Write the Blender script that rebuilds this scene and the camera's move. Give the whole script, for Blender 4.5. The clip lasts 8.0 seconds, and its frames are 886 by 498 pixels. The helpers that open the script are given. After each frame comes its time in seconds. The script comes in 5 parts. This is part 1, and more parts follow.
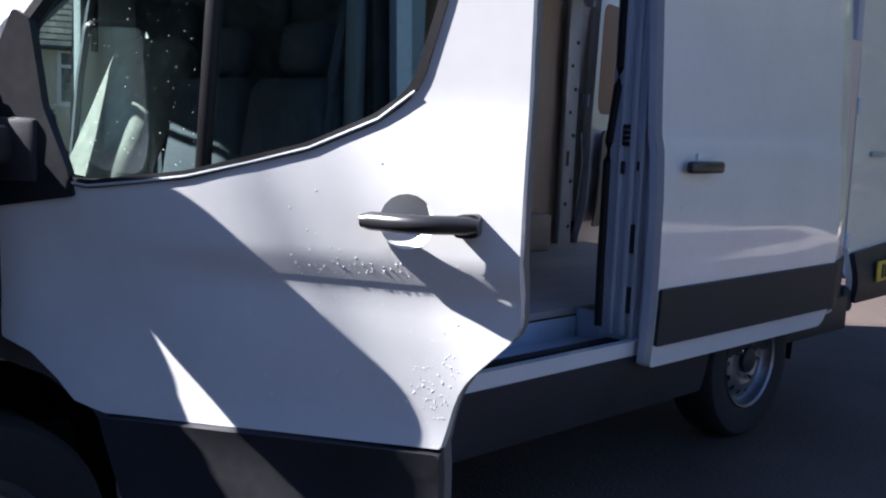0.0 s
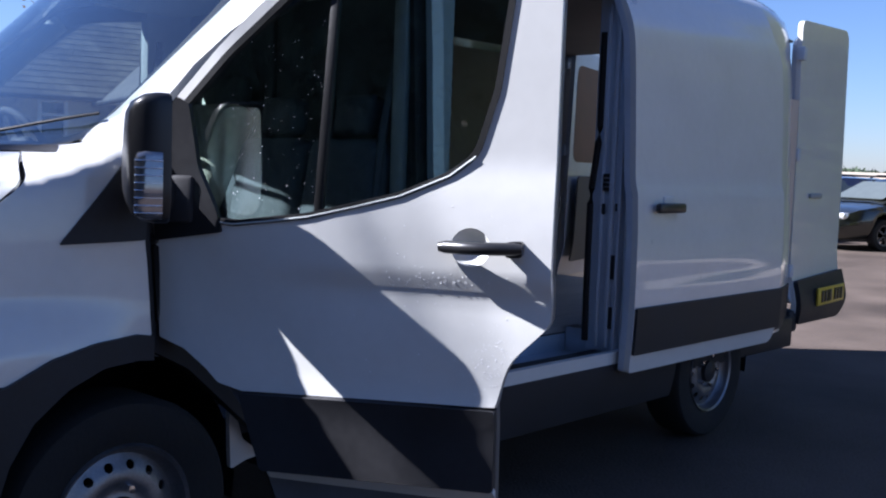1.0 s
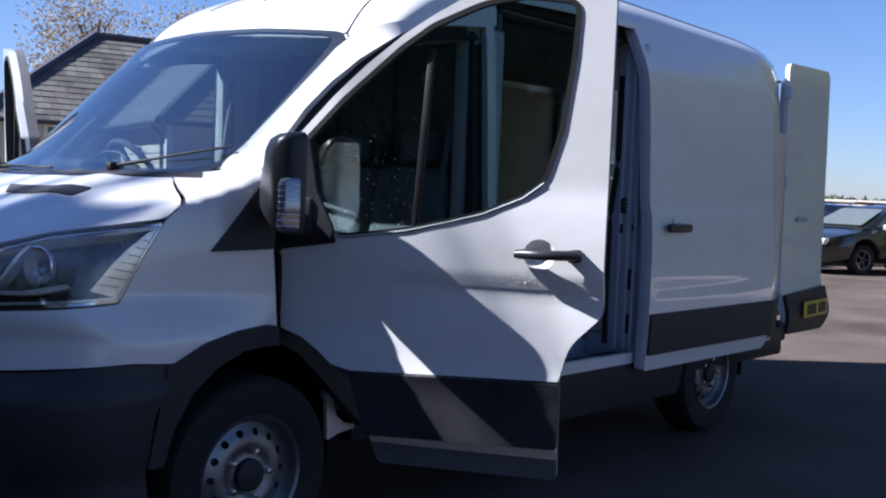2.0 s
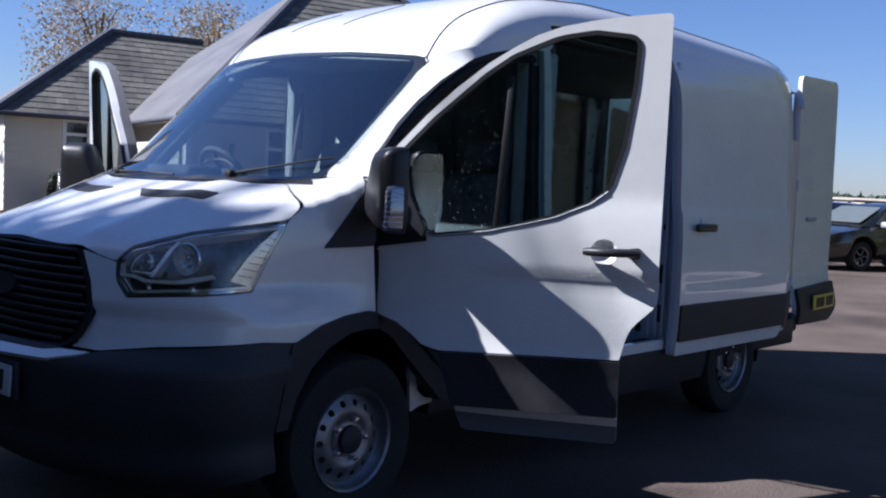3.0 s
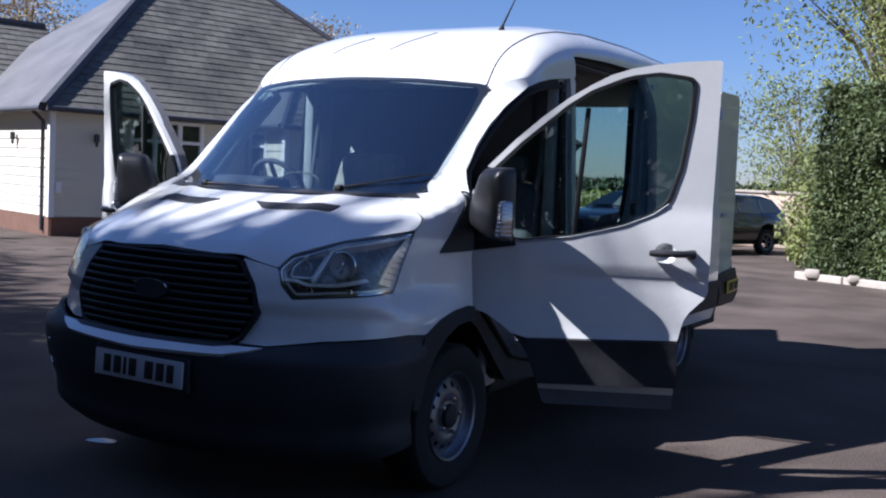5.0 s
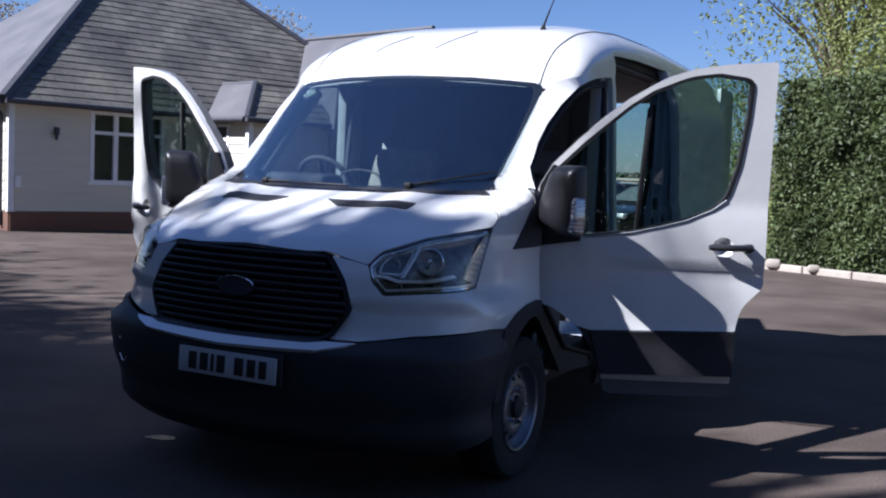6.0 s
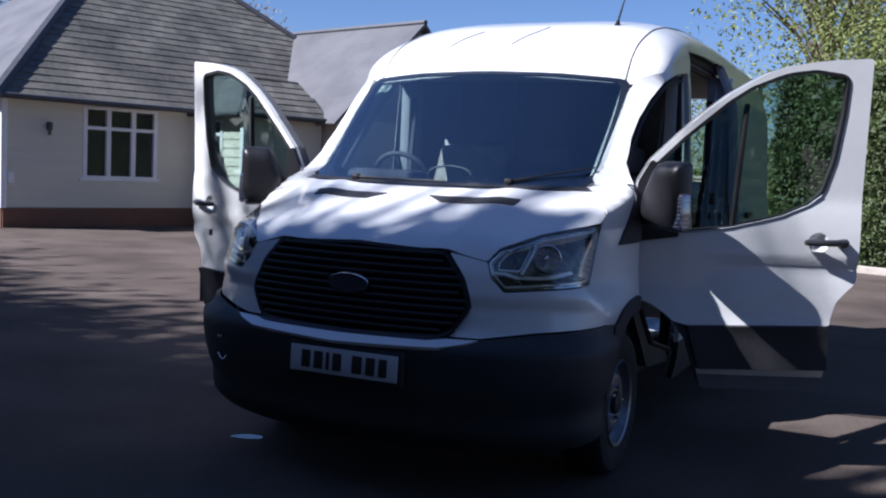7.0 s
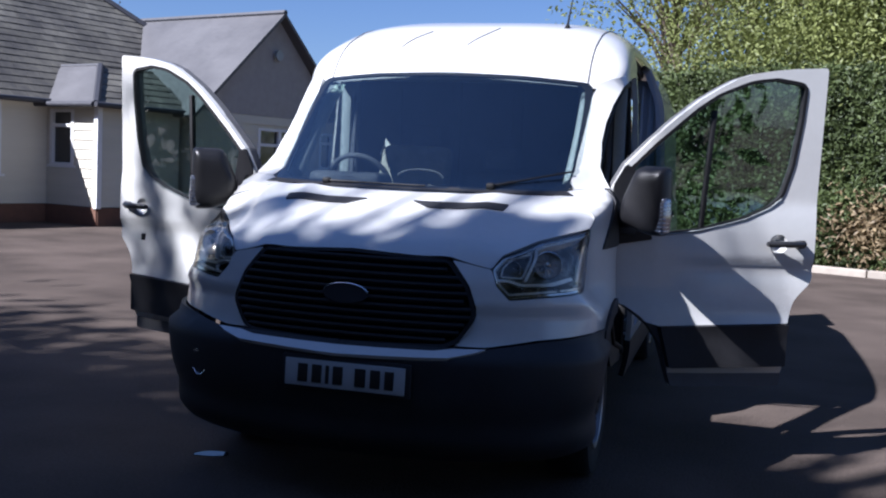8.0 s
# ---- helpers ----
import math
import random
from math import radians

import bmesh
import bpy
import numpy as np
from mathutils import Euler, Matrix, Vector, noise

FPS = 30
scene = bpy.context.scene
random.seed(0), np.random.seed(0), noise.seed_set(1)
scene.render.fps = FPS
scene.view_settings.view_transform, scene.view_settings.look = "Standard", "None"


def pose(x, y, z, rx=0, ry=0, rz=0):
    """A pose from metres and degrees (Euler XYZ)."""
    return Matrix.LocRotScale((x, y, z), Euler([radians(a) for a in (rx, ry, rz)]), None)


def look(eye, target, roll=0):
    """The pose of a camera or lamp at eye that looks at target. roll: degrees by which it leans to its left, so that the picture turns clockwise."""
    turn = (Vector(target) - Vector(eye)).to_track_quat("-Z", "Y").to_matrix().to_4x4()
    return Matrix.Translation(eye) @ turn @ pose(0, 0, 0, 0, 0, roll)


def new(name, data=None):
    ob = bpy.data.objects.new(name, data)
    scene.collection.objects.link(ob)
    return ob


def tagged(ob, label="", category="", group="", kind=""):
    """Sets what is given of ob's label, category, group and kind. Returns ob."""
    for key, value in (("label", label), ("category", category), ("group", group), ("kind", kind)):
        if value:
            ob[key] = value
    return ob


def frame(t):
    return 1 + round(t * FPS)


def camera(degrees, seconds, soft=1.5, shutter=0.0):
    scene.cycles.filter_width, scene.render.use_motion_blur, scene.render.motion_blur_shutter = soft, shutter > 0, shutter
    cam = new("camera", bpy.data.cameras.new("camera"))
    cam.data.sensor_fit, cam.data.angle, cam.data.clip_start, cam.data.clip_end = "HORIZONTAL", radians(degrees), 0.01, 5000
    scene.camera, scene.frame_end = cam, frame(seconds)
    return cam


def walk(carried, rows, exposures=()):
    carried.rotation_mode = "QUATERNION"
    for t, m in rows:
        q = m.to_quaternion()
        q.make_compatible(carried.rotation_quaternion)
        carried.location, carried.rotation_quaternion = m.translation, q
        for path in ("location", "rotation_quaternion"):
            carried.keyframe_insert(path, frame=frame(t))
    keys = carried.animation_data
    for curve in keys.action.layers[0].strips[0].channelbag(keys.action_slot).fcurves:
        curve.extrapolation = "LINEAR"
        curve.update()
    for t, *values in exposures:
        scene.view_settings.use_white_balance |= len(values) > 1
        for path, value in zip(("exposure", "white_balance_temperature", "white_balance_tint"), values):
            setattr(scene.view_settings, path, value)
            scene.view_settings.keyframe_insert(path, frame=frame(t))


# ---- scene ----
cam = camera(47.6, 8.0, soft=2.1)
PATH = [
    (0, (3.067, 0.333, 1.331), (1.659, 1.731, 1.08), 2.4),
    (0.5, (3.252, -0.031, 1.34), (1.881, 1.412, 1.152), 2.2),
    (1, (3.447, -0.368, 1.355), (2.085, 1.088, 1.191), 2.1),
    (1.5, (3.559, -0.738, 1.338), (2.207, 0.731, 1.218), 2.3),
    (2.8, (3.842, -1.566, 1.361), (2.514, -0.074, 1.247), 2.6),
    (3, (3.842, -1.703, 1.372), (2.511, -0.216, 1.248), 2.7),
    (3.5, (3.733, -1.986, 1.371), (2.432, -0.473, 1.231), 2.7),
    (4, (3.567, -2.252, 1.397), (2.353, -0.668, 1.261), 2.8),
    (4.5, (3.446, -2.661, 1.441), (2.332, -1.005, 1.308), 2.8),
    (6, (2.782, -3.397, 1.442), (1.867, -1.625, 1.295), 2.6),
    (6.5, (2.5, -3.569, 1.411), (1.613, -1.783, 1.259), 2.6),
    (7, (2.203, -3.669, 1.422), (1.349, -1.867, 1.267), 2.5),
    (7.5, (1.887, -3.771, 1.428), (1.146, -1.92, 1.273), 2.5),
    (8, (1.517, -3.835, 1.456), (0.971, -1.917, 1.297), 2.6),
]
walk(cam, [(t, look(eye, target, roll)) for t, eye, target, roll in PATH], [(t, s, k, 25) for t, s, k in ((0, 1.70, 5380), (0.5, 1.50, 5300), (1, 1.42, 5200), (1.5, 1.40, 5200), (3, 1.05, 5180), (3.5, 1.07, 5180), (4.5, 1.05, 5180), (6, 1.0, 5170), (8, 0.98, 5200))])

# ---- world, sun and exposure ----
SUN_WAY = Vector((0.79, 0.84, -1.0)).normalized()
sun = new("sun", bpy.data.lights.new("sun", "SUN"))
sun.data.energy, sun.data.angle, sun.data.color = 6.2, radians(0.53), (1.0, 0.935, 0.74)
sun.matrix_world = look((0, 0, 30), Vector((0, 0, 30)) + SUN_WAY)
world = bpy.data.worlds.new("sky")
scene.world = world
world.use_nodes = True
wn = world.node_tree.nodes
sky = wn.new("ShaderNodeTexSky")
sky.sky_type, sky.sun_disc = "NISHITA", False
sky.sun_elevation = math.asin(-SUN_WAY.z)
sky.sun_rotation = math.atan2(-SUN_WAY.x, -SUN_WAY.y)
sky.air_density, sky.dust_density, sky.ozone_density = 1.0, 0.3, 4.2
world.node_tree.links.new(sky.outputs[0], wn["Background"].inputs[0])
wn["Background"].inputs[1].default_value = 0.047


# ---- materials ----
def mat(name, col, rough=0.5, metal=0.0, var=0.15, scale=6.0, bump=0.0, bscale=60.0, coat=0.0, spec=0.5, tint=None, stretch=(1, 1, 1), rand=0.0, fine=9.0):
    """A surface with mottling at a large and a small scale and a fine relief."""
    m = bpy.data.materials.new(name)
    m.use_nodes = True
    nt = m.node_tree
    N, L = nt.nodes, nt.links
    b = N["Principled BSDF"]
    co = N.new("ShaderNodeTexCoord")
    mp = N.new("ShaderNodeMapping")
    mp.inputs["Scale"].default_value = stretch
    L.new(co.outputs["Object"], mp.inputs[0])
    n1, n2 = N.new("ShaderNodeTexNoise"), N.new("ShaderNodeTexNoise")
    n1.inputs["Scale"].default_value, n1.inputs["Detail"].default_value = scale, 4
    n2.inputs["Scale"].default_value, n2.inputs["Detail"].default_value = scale * fine, 3
    L.new(mp.outputs[0], n1.inputs[0]), L.new(mp.outputs[0], n2.inputs[0])
    add = N.new("ShaderNodeMath")
    add.operation = "MULTIPLY_ADD"
    add.inputs[1].default_value = 0.5
    L.new(n2.outputs[0], add.inputs[0]), L.new(n1.outputs[0], add.inputs[2])
    src = add.outputs[0]
    if rand:
        oi = N.new("ShaderNodeObjectInfo")
        a2 = N.new("ShaderNodeMath")
        a2.operation = "MULTIPLY_ADD"
        a2.inputs[1].default_value = rand
        L.new(oi.outputs["Random"], a2.inputs[0]), L.new(src, a2.inputs[2])
        src = a2.outputs[0]
    rp = N.new("ShaderNodeMapRange")
    rp.inputs[1].default_value, rp.inputs[2].default_value = 0.45, 1.05 + rand
    L.new(src, rp.inputs[0])
    mx = N.new("ShaderNodeMix")
    mx.data_type = "RGBA"
    t = tint or col
    mx.inputs[6].default_value = (*[c * (1 - var) for c in col], 1)
    mx.inputs[7].default_value = (*[min(c * (1 + var), 1) for c in t], 1)
    L.new(rp.outputs[0], mx.inputs[0])
    L.new(mx.outputs[2], b.inputs["Base Color"])
    b.inputs["Metallic"].default_value = metal
    b.inputs["Specular IOR Level"].default_value = spec
    b.inputs["Coat Weight"].default_value = coat
    b.inputs["Coat Roughness"].default_value = 0.056
    rr = N.new("ShaderNodeMapRange")
    rr.inputs[1].default_value, rr.inputs[2].default_value = 0.3, 1.2
    rr.inputs[3].default_value, rr.inputs[4].default_value = rough * 0.85, min(rough * 1.2, 1)
    L.new(add.outputs[0], rr.inputs[0]), L.new(rr.outputs[0], b.inputs["Roughness"])
    if bump:
        n3, bp = N.new("ShaderNodeTexNoise"), N.new("ShaderNodeBump")
        n3.inputs["Scale"].default_value, n3.inputs["Detail"].default_value = bscale, 5
        L.new(mp.outputs[0], n3.inputs[0])
        bp.inputs["Strength"].default_value, bp.inputs["Distance"].default_value = bump, 0.01
        L.new(n3.outputs[0], bp.inputs["Height"]), L.new(bp.outputs[0], b.inputs["Normal"])
    return m


def glass(name, tint, see=0.85, rough=0.02, shine=0.05):
    """A thin pane: clear, tinted, with the gloss of glass."""
    m = bpy.data.materials.new(name)
    m.use_nodes = True
    N, L = m.node_tree.nodes, m.node_tree.links
    out = N["Material Output"]
    tr, gl, mx, fr, pw, ma = (N.new("ShaderNode" + k) for k in ("BsdfTransparent", "BsdfGlossy", "MixShader", "LayerWeight", "Math", "Math"))
    tr.inputs[0].default_value = (*[c * see for c in tint], 1)
    gl.inputs["Roughness"].default_value = rough
    fr.inputs[0].default_value = 0.5
    pw.operation, pw.inputs[1].default_value = "POWER", 4.0
    ma.operation, ma.inputs[1].default_value, ma.inputs[2].default_value = "MULTIPLY_ADD", 0.9, shine
    L.new(fr.outputs["Facing"], pw.inputs[0]), L.new(pw.outputs[0], ma.inputs[0]), L.new(ma.outputs[0], mx.inputs[0])
    L.new(tr.outputs[0], mx.inputs[1]), L.new(gl.outputs[0], mx.inputs[2])
    L.new(mx.outputs[0], out.inputs[0])
    return m


PAINT = mat("white paint", (0.665, 0.662, 0.635), 0.30, var=0.05, scale=3, coat=0.9)
CLAD = mat("black textured plastic", (0.026, 0.026, 0.029), 0.55, var=0.25, scale=5, bump=0.06, bscale=300, spec=0.34)
GLOSSCLAD = mat("smooth black plastic", (0.013, 0.013, 0.015), 0.36, var=0.2, scale=5, spec=0.45)
RUBBER = mat("black rubber", (0.009, 0.009, 0.010), 0.6, var=0.2, bump=0.05, spec=0.35)
TYRE = mat("tyre rubber", (0.012, 0.012, 0.013), 0.8, var=0.3, scale=12, bump=0.2)
STEEL = mat("silver painted steel", (0.22, 0.22, 0.235), 0.38, 0.75, var=0.3, scale=14)
CHROME = mat("bright metal", (0.75, 0.76, 0.78), 0.12, 1.0, var=0.05)
# cab trim lightened towards blue, carrying the glare veil of the windows
DARKIN = mat("haze-lifted dark cab trim", (0.095, 0.10, 0.118), 0.7, var=0.2, bump=0.2, bscale=200)
SEAT = mat("beige seat cloth", (0.36, 0.34, 0.29), 0.9, var=0.25, scale=20, bump=0.3, bscale=400)
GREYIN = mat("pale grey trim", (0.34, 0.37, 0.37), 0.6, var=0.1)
PLY = mat("plywood lining", (0.56, 0.46, 0.36), 0.7, var=0.15, scale=3, stretch=(1, 1, 0.2), bump=0.1)
PLYFLOOR = mat("worn plywood floor", (0.43, 0.39, 0.35), 0.65, var=0.25, scale=4, stretch=(1, 0.3, 1), bump=0.1)
BROWNB = mat("brown hardboard", (0.19, 0.115, 0.08), 0.6, var=0.15)
# front door frames: near-black, unlike the white body round them
JAMBIN = mat("near-black door frame", (0.014, 0.0145, 0.018), 0.65, var=0.15)
GREYB = mat("grey hardboard", (0.10, 0.10, 0.105), 0.6, var=0.15)
# the body's white with the bluish shade of jambs and insides put into its colour
INNER = mat("shade-tinted inner body paint", (0.50, 0.55, 0.62), 0.35, var=0.08, coat=0.3)
LAMP = mat("headlight reflector", (0.86, 0.85, 0.82), 0.30, 0.72, var=0.2, scale=25)
LAMPBACK = mat("smoked lamp housing", (0.20, 0.20, 0.20), 0.26, 0.6, var=0.35, scale=30)
LAMPDARK = mat("headlight black bezel", (0.02, 0.02, 0.022), 0.3)
AMBERW = mat("clear ribbed indicator", (0.30, 0.30, 0.32), 0.1, 0.7, var=0.2, scale=40)
# a white plate greyed by about a third: the nose's shade is in its colour
PLATE_W = mat("shade-dimmed white plate", (0.46, 0.47, 0.46), 0.4, var=0.06)
PLATE_Y = mat("yellow plate", (0.62, 0.44, 0.03), 0.4, var=0.06)
GRILLE = mat("dull black grille bar", (0.011, 0.011, 0.012), 0.42, var=0.2, spec=0.3)
INK = mat("black print", (0.012, 0.012, 0.012), 0.5)
GLASS = glass("clear car glass", (0.80, 0.93, 0.90), 0.85, shine=0.135)
SCREEN = glass("windscreen glass", (0.82, 0.92, 0.93), 0.82, shine=0.21)
LENS = glass("lamp lens", (1, 0.98, 0.94), 0.95, shine=0.045)
DECAL = mat("pale green sticker print", (0.55, 0.70, 0.58), 0.5)


# ---- mesh helpers ----
def link(name, bm, material, parent=None, label="", smooth=True, m=None):
    me = bpy.data.meshes.new(name)
    if m is not None:
        bm.transform(m)
    bm.normal_update()
    bm.to_mesh(me)
    bm.free()
    for f in me.polygons:
        f.use_smooth = smooth
    me.materials.append(material)
    ob = new(name, me)
    if parent is not None:
        ob.parent = parent
    if label:
        ob["label"] = label
    return ob


def part(name, bm, material, parent, label="", smooth=True, m=None):
    return link(name, bm, material, parent, label, smooth, m)


def sharpen(bm, deg=32):
    bm.normal_update()
    for e in bm.edges:
        e.smooth = not (len(e.link_faces) == 2 and e.calc_face_angle(0) > radians(deg)) and len(e.link_faces) == 2
    return bm


def box(cx, cy, cz, sx, sy, sz, r=0.0, seg=2):
    """A box about its middle, with rounded edges."""
    bm = bmesh.new()
    bmesh.ops.create_cube(bm, size=1)
    bmesh.ops.transform(bm, matrix=Matrix.Translation((cx, cy, cz)) @ Matrix.Diagonal((sx, sy, sz, 1)), verts=bm.verts)
    if r:
        bmesh.ops.bevel(bm, geom=list(bm.edges), offset=r, segments=seg, affect="EDGES", profile=0.5)
    return sharpen(bm)


def joined(*bms):
    out = bms[0]
    for b in bms[1:]:
        me = bpy.data.meshes.new("t")
        b.to_mesh(me)
        b.free()
        out.from_mesh(me)
        bpy.data.meshes.remove(me)
    return out


def tube(points, r, sides=8, caps=True):
    """A round bar along points; r may be one radius or one for each point."""
    bm = bmesh.new()
    pts = [Vector(p) for p in points]
    rs = r if isinstance(r, (list, tuple)) else [r] * len(pts)
    rings, up = [], Vector((0, 0, 1))
    for i, p in enumerate(pts):
        d = (pts[min(i + 1, len(pts) - 1)] - pts[max(i - 1, 0)]).normalized()
        a = d.cross(up)
        if a.length < 0.05:
            a = d.cross(Vector((1, 0, 0)))
        a.normalize()
        b = d.cross(a)
        rings.append([bm.verts.new(p + rs[i] * (math.cos(2 * math.pi * k / sides) * a + math.sin(2 * math.pi * k / sides) * b)) for k in range(sides)])
    for r0, r1 in zip(rings, rings[1:]):
        for k in range(sides):
            bm.faces.new((r0[k], r0[(k + 1) % sides], r1[(k + 1) % sides], r1[k]))
    if caps:
        bm.faces.new(rings[0][::-1])
        bm.faces.new(rings[-1])
    bmesh.ops.recalc_face_normals(bm, faces=bm.faces)
    return sharpen(bm, 50)


def lathe(profile, seg=48):
    """A body turned about the x axis from (x, radius) pairs."""
    bm = bmesh.new()
    rings = [[bm.verts.new((x, r * math.cos(2 * math.pi * k / seg), r * math.sin(2 * math.pi * k / seg))) for k in range(seg)] for x, r in profile]
    for r0, r1 in zip(rings, rings[1:]):
        for k in range(seg):
            bm.faces.new((r0[k], r0[(k + 1) % seg], r1[(k + 1) % seg], r1[k]))
    bmesh.ops.recalc_face_normals(bm, faces=bm.faces)
    return sharpen(bm, 40)


def rounded(pts, r=0.03, seg=4):
    """A loop of 2D points with its corners rounded; a point may bring its own radius."""
    out, n = [], len(pts)
    for i, p in enumerate(pts):
        rad = p[2] if len(p) > 2 else r
        p, a, b = Vector(p[:2]), Vector(pts[i - 1][:2]), Vector(pts[(i + 1) % n][:2])
        ra = min(rad, (a - p).length * 0.45, (b - p).length * 0.45)
        if ra < 1e-4:
            out.append(p)
            continue
        s, e = p + (a - p).normalized() * ra, p + (b - p).normalized() * ra
        for k in range(seg + 1):
            t = k / seg
            out.append(s * (1 - t) ** 2 + p * 2 * t * (1 - t) + e * t * t)
    return out


def dense(loop, step):
    out = []
    for i, a in enumerate(loop):
        a, b = Vector(a[:2]), Vector(loop[(i + 1) % len(loop)][:2])
        k = max(1, math.ceil((b - a).length / step))
        out += [a.lerp(b, j / k) for j in range(k)]
    return out


def within(p, loop):
    x, y, ins = p[0], p[1], False
    for i in range(len(loop)):
        (x0, y0), (x1, y1) = loop[i - 1][:2], loop[i][:2]
        if (y0 > y) != (y1 > y) and x < (x1 - x0) * (y - y0) / (y1 - y0) + x0:
            ins = not ins
    return ins


def sheet(loop, f, t=0.02, step=0.05, holes=(), side=1, lip=None):
    """A panel of thickness t: the 2D loop, with holes, laid on the surface f(u, v). side: the sign of its outer face."""
    from mathutils.geometry import delaunay_2d_cdt
    loops = [dense(l, step) for l in (loop, *holes)]
    pts, edges = [], []
    for l in loops:
        k = len(pts)
        pts += l
        edges += [(k + i, k + (i + 1) % len(l)) for i in range(len(l))]
    us, vs = [p.x for p in loops[0]], [p.y for p in loops[0]]
    rim = np.array([tuple(p) for p in pts])
    for i in range(int((max(us) - min(us)) / step) + 1):
        for j in range(int((max(vs) - min(vs)) / step) + 1):
            p = Vector((min(us) + (i + 0.37) * step, min(vs) + (j + 0.41) * step))
            if np.min((rim[:, 0] - p.x) ** 2 + (rim[:, 1] - p.y) ** 2) > (0.55 * step) ** 2 and within(p, loops[0]) and not any(within(p, h) for h in loops[1:]):
                pts.append(p)
    vo, eo, fo, *_ = delaunay_2d_cdt(pts, edges, [], 1, 1e-6)
    keep = []
    for tri in fo:
        c = sum((vo[i] for i in tri), Vector((0, 0))) / len(tri)
        if within(c, loops[0]) and not any(within(c, h) for h in loops[1:]):
            keep.append(tri)
    e = 0.004
    bm, front, back = bmesh.new(), {}, {}

    def place(i):
        if i not in front:
            u, v = vo[i]
            p = Vector(f(u, v))
            n = (Vector(f(u + e, v)) - Vector(f(u - e, v))).cross(Vector(f(u, v + e)) - Vector(f(u, v - e)))
            n = n.normalized() * side if n.length > 1e-12 else Vector((0, 0, 1))
            front[i], back[i] = bm.verts.new(p), bm.verts.new(p - n * t)
        return front[i]
    count = {}
    for tri in keep:
        for i in tri:
            place(i)
        for a, b in zip(tri, (*tri[1:], tri[0])):
            count[(a, b)] = count.get((a, b), 0) + 1
    for tri in keep:
        o = tri if side > 0 else tri[::-1]
        bm.faces.new([front[i] for i in o])
        bm.faces.new([back[i] for i in reversed(o)])
    for a, b in count:
        if (b, a) not in count:
            q = [front[a], back[a], back[b], front[b]]
            fc = bm.faces.new(q if side > 0 else q[::-1])
            for ed in fc.edges:
                ed.smooth = False
    return bm


def flip(bm):
    """The mirror image, across the van's middle."""
    bmesh.ops.transform(bm, matrix=Matrix.Diagonal((-1, 1, 1, 1)), verts=bm.verts)
    bmesh.ops.reverse_faces(bm, faces=bm.faces)
    return bm


# ---- the van's skin: x to its left, y to its rear ----
def table(keys, vals, soft):
    """Smoothed piecewise-linear curve."""
    lo, hi = keys[0] - soft, keys[-1] + soft
    grid = np.linspace(lo, hi, 400)
    vals = list(sum(np.interp(grid + k * soft, keys, vals) for k in (-1, -0.5, 0, 0.5, 1)) / 5)
    step = 399 / (hi - lo)

    def f(t):
        q = min(max((t - lo) * step, 0.0), 398.999)
        i = int(q)
        return vals[i] + (vals[i + 1] - vals[i]) * (q - i)
    return f


nose_y = table((0.22, 0.30, 0.45, 0.62, 0.71, 0.75, 0.85, 1.00, 1.10, 1.14, 1.20, 1.30, 1.37, 1.41, 1.50, 1.60, 1.80, 1.95, 2.02, 2.10),
               (0.16, 0.05, 0.00, -0.012, -0.005, 0.03, 0.04, 0.07, 0.105, 0.16, 0.32, 0.56, 0.74, 0.83, 0.93, 1.03, 1.235, 1.39, 1.46, 1.56), 0.02)
half_w = table((0.2, 0.4, 0.6, 0.8, 1.0, 1.1, 1.25, 1.4, 1.6, 1.8, 1.95, 2.1, 2.3), (0.965, 0.99, 1.0, 1.005, 1.0, 0.998, 0.988, 0.975, 0.963, 0.95, 0.94, 0.92, 0.87), 0.06)
corner_d = table((0.2, 0.7, 1.1, 1.4, 2.0), (0.5, 0.52, 0.6, 0.56, 0.5), 0.05)
POW = 2.15


def width(y, z):
    return half_w(z) + 0.012 * min(max((y - 1.6) / 2.0, 0), 1) * min(max((z - 1.2) / 0.6, 0), 1) - 0.15 * min(max((y - 4.75) / 0.7, 0), 1) ** 2


def corner(z):
    """How the skin leaves the front's curve for the straight pillar: where, at what depth and slope, and how softly it meets the side."""
    k = min(max((z - 1.10) / 0.14, 0.0), 1.0)
    q0 = 0.999 - 0.199 * k
    soft = max(0.028 * k, 0.02 * min(max((z - 0.86) / 0.1, 0), 1), 1e-4)
    return q0, 1 - (1 - q0 ** POW) ** (1 / POW), q0 ** (POW - 1) * (1 - q0 ** POW) ** (1 / POW - 1) * (1 - k * (0.5 - 0.28 * min(max((z - 1.55) / 0.3, 0), 1))), soft


def flank(y, z):
    """The side's half width, drawn in ahead of the doors above the flared arches."""
    t = min(max((1.08 - y) / 0.45, 0.0), 1.0)
    w = width(y, z) - 0.078 * t * t * (3 - 2 * t) * min(max((z - 0.86) / 0.1, 0), 1) * min(max((1.52 - z) / 0.2, 0), 1)
    pillar = 0.898 + 0.35 * max(y - (1.2 + 1.05 * (z - 1.5)), 0.0)
    b = min(max((z - 1.34) / 0.14, 0.0), 1.0) * min(max((2.06 - z) / 0.12, 0.0), 1.0)
    return w - b * max(w - pillar, 0.0)


def side_x(y, z):
    """The half width of the skin at y, z."""
    y0, d = nose_y(z), corner_d(z)
    q0, d0, slope, soft = corner(z)
    t = max((y - y0) / d, 0.0)
    x = half_w(z) * ((1 - (1 - t) ** POW) ** (1 / POW) if t <= d0 else q0 + (t - d0) / slope)
    w = flank(y, z)
    gap = (x - w) / soft
    return w if gap > 40 else x if gap < -40 else x - soft * math.log1p(math.exp(gap))


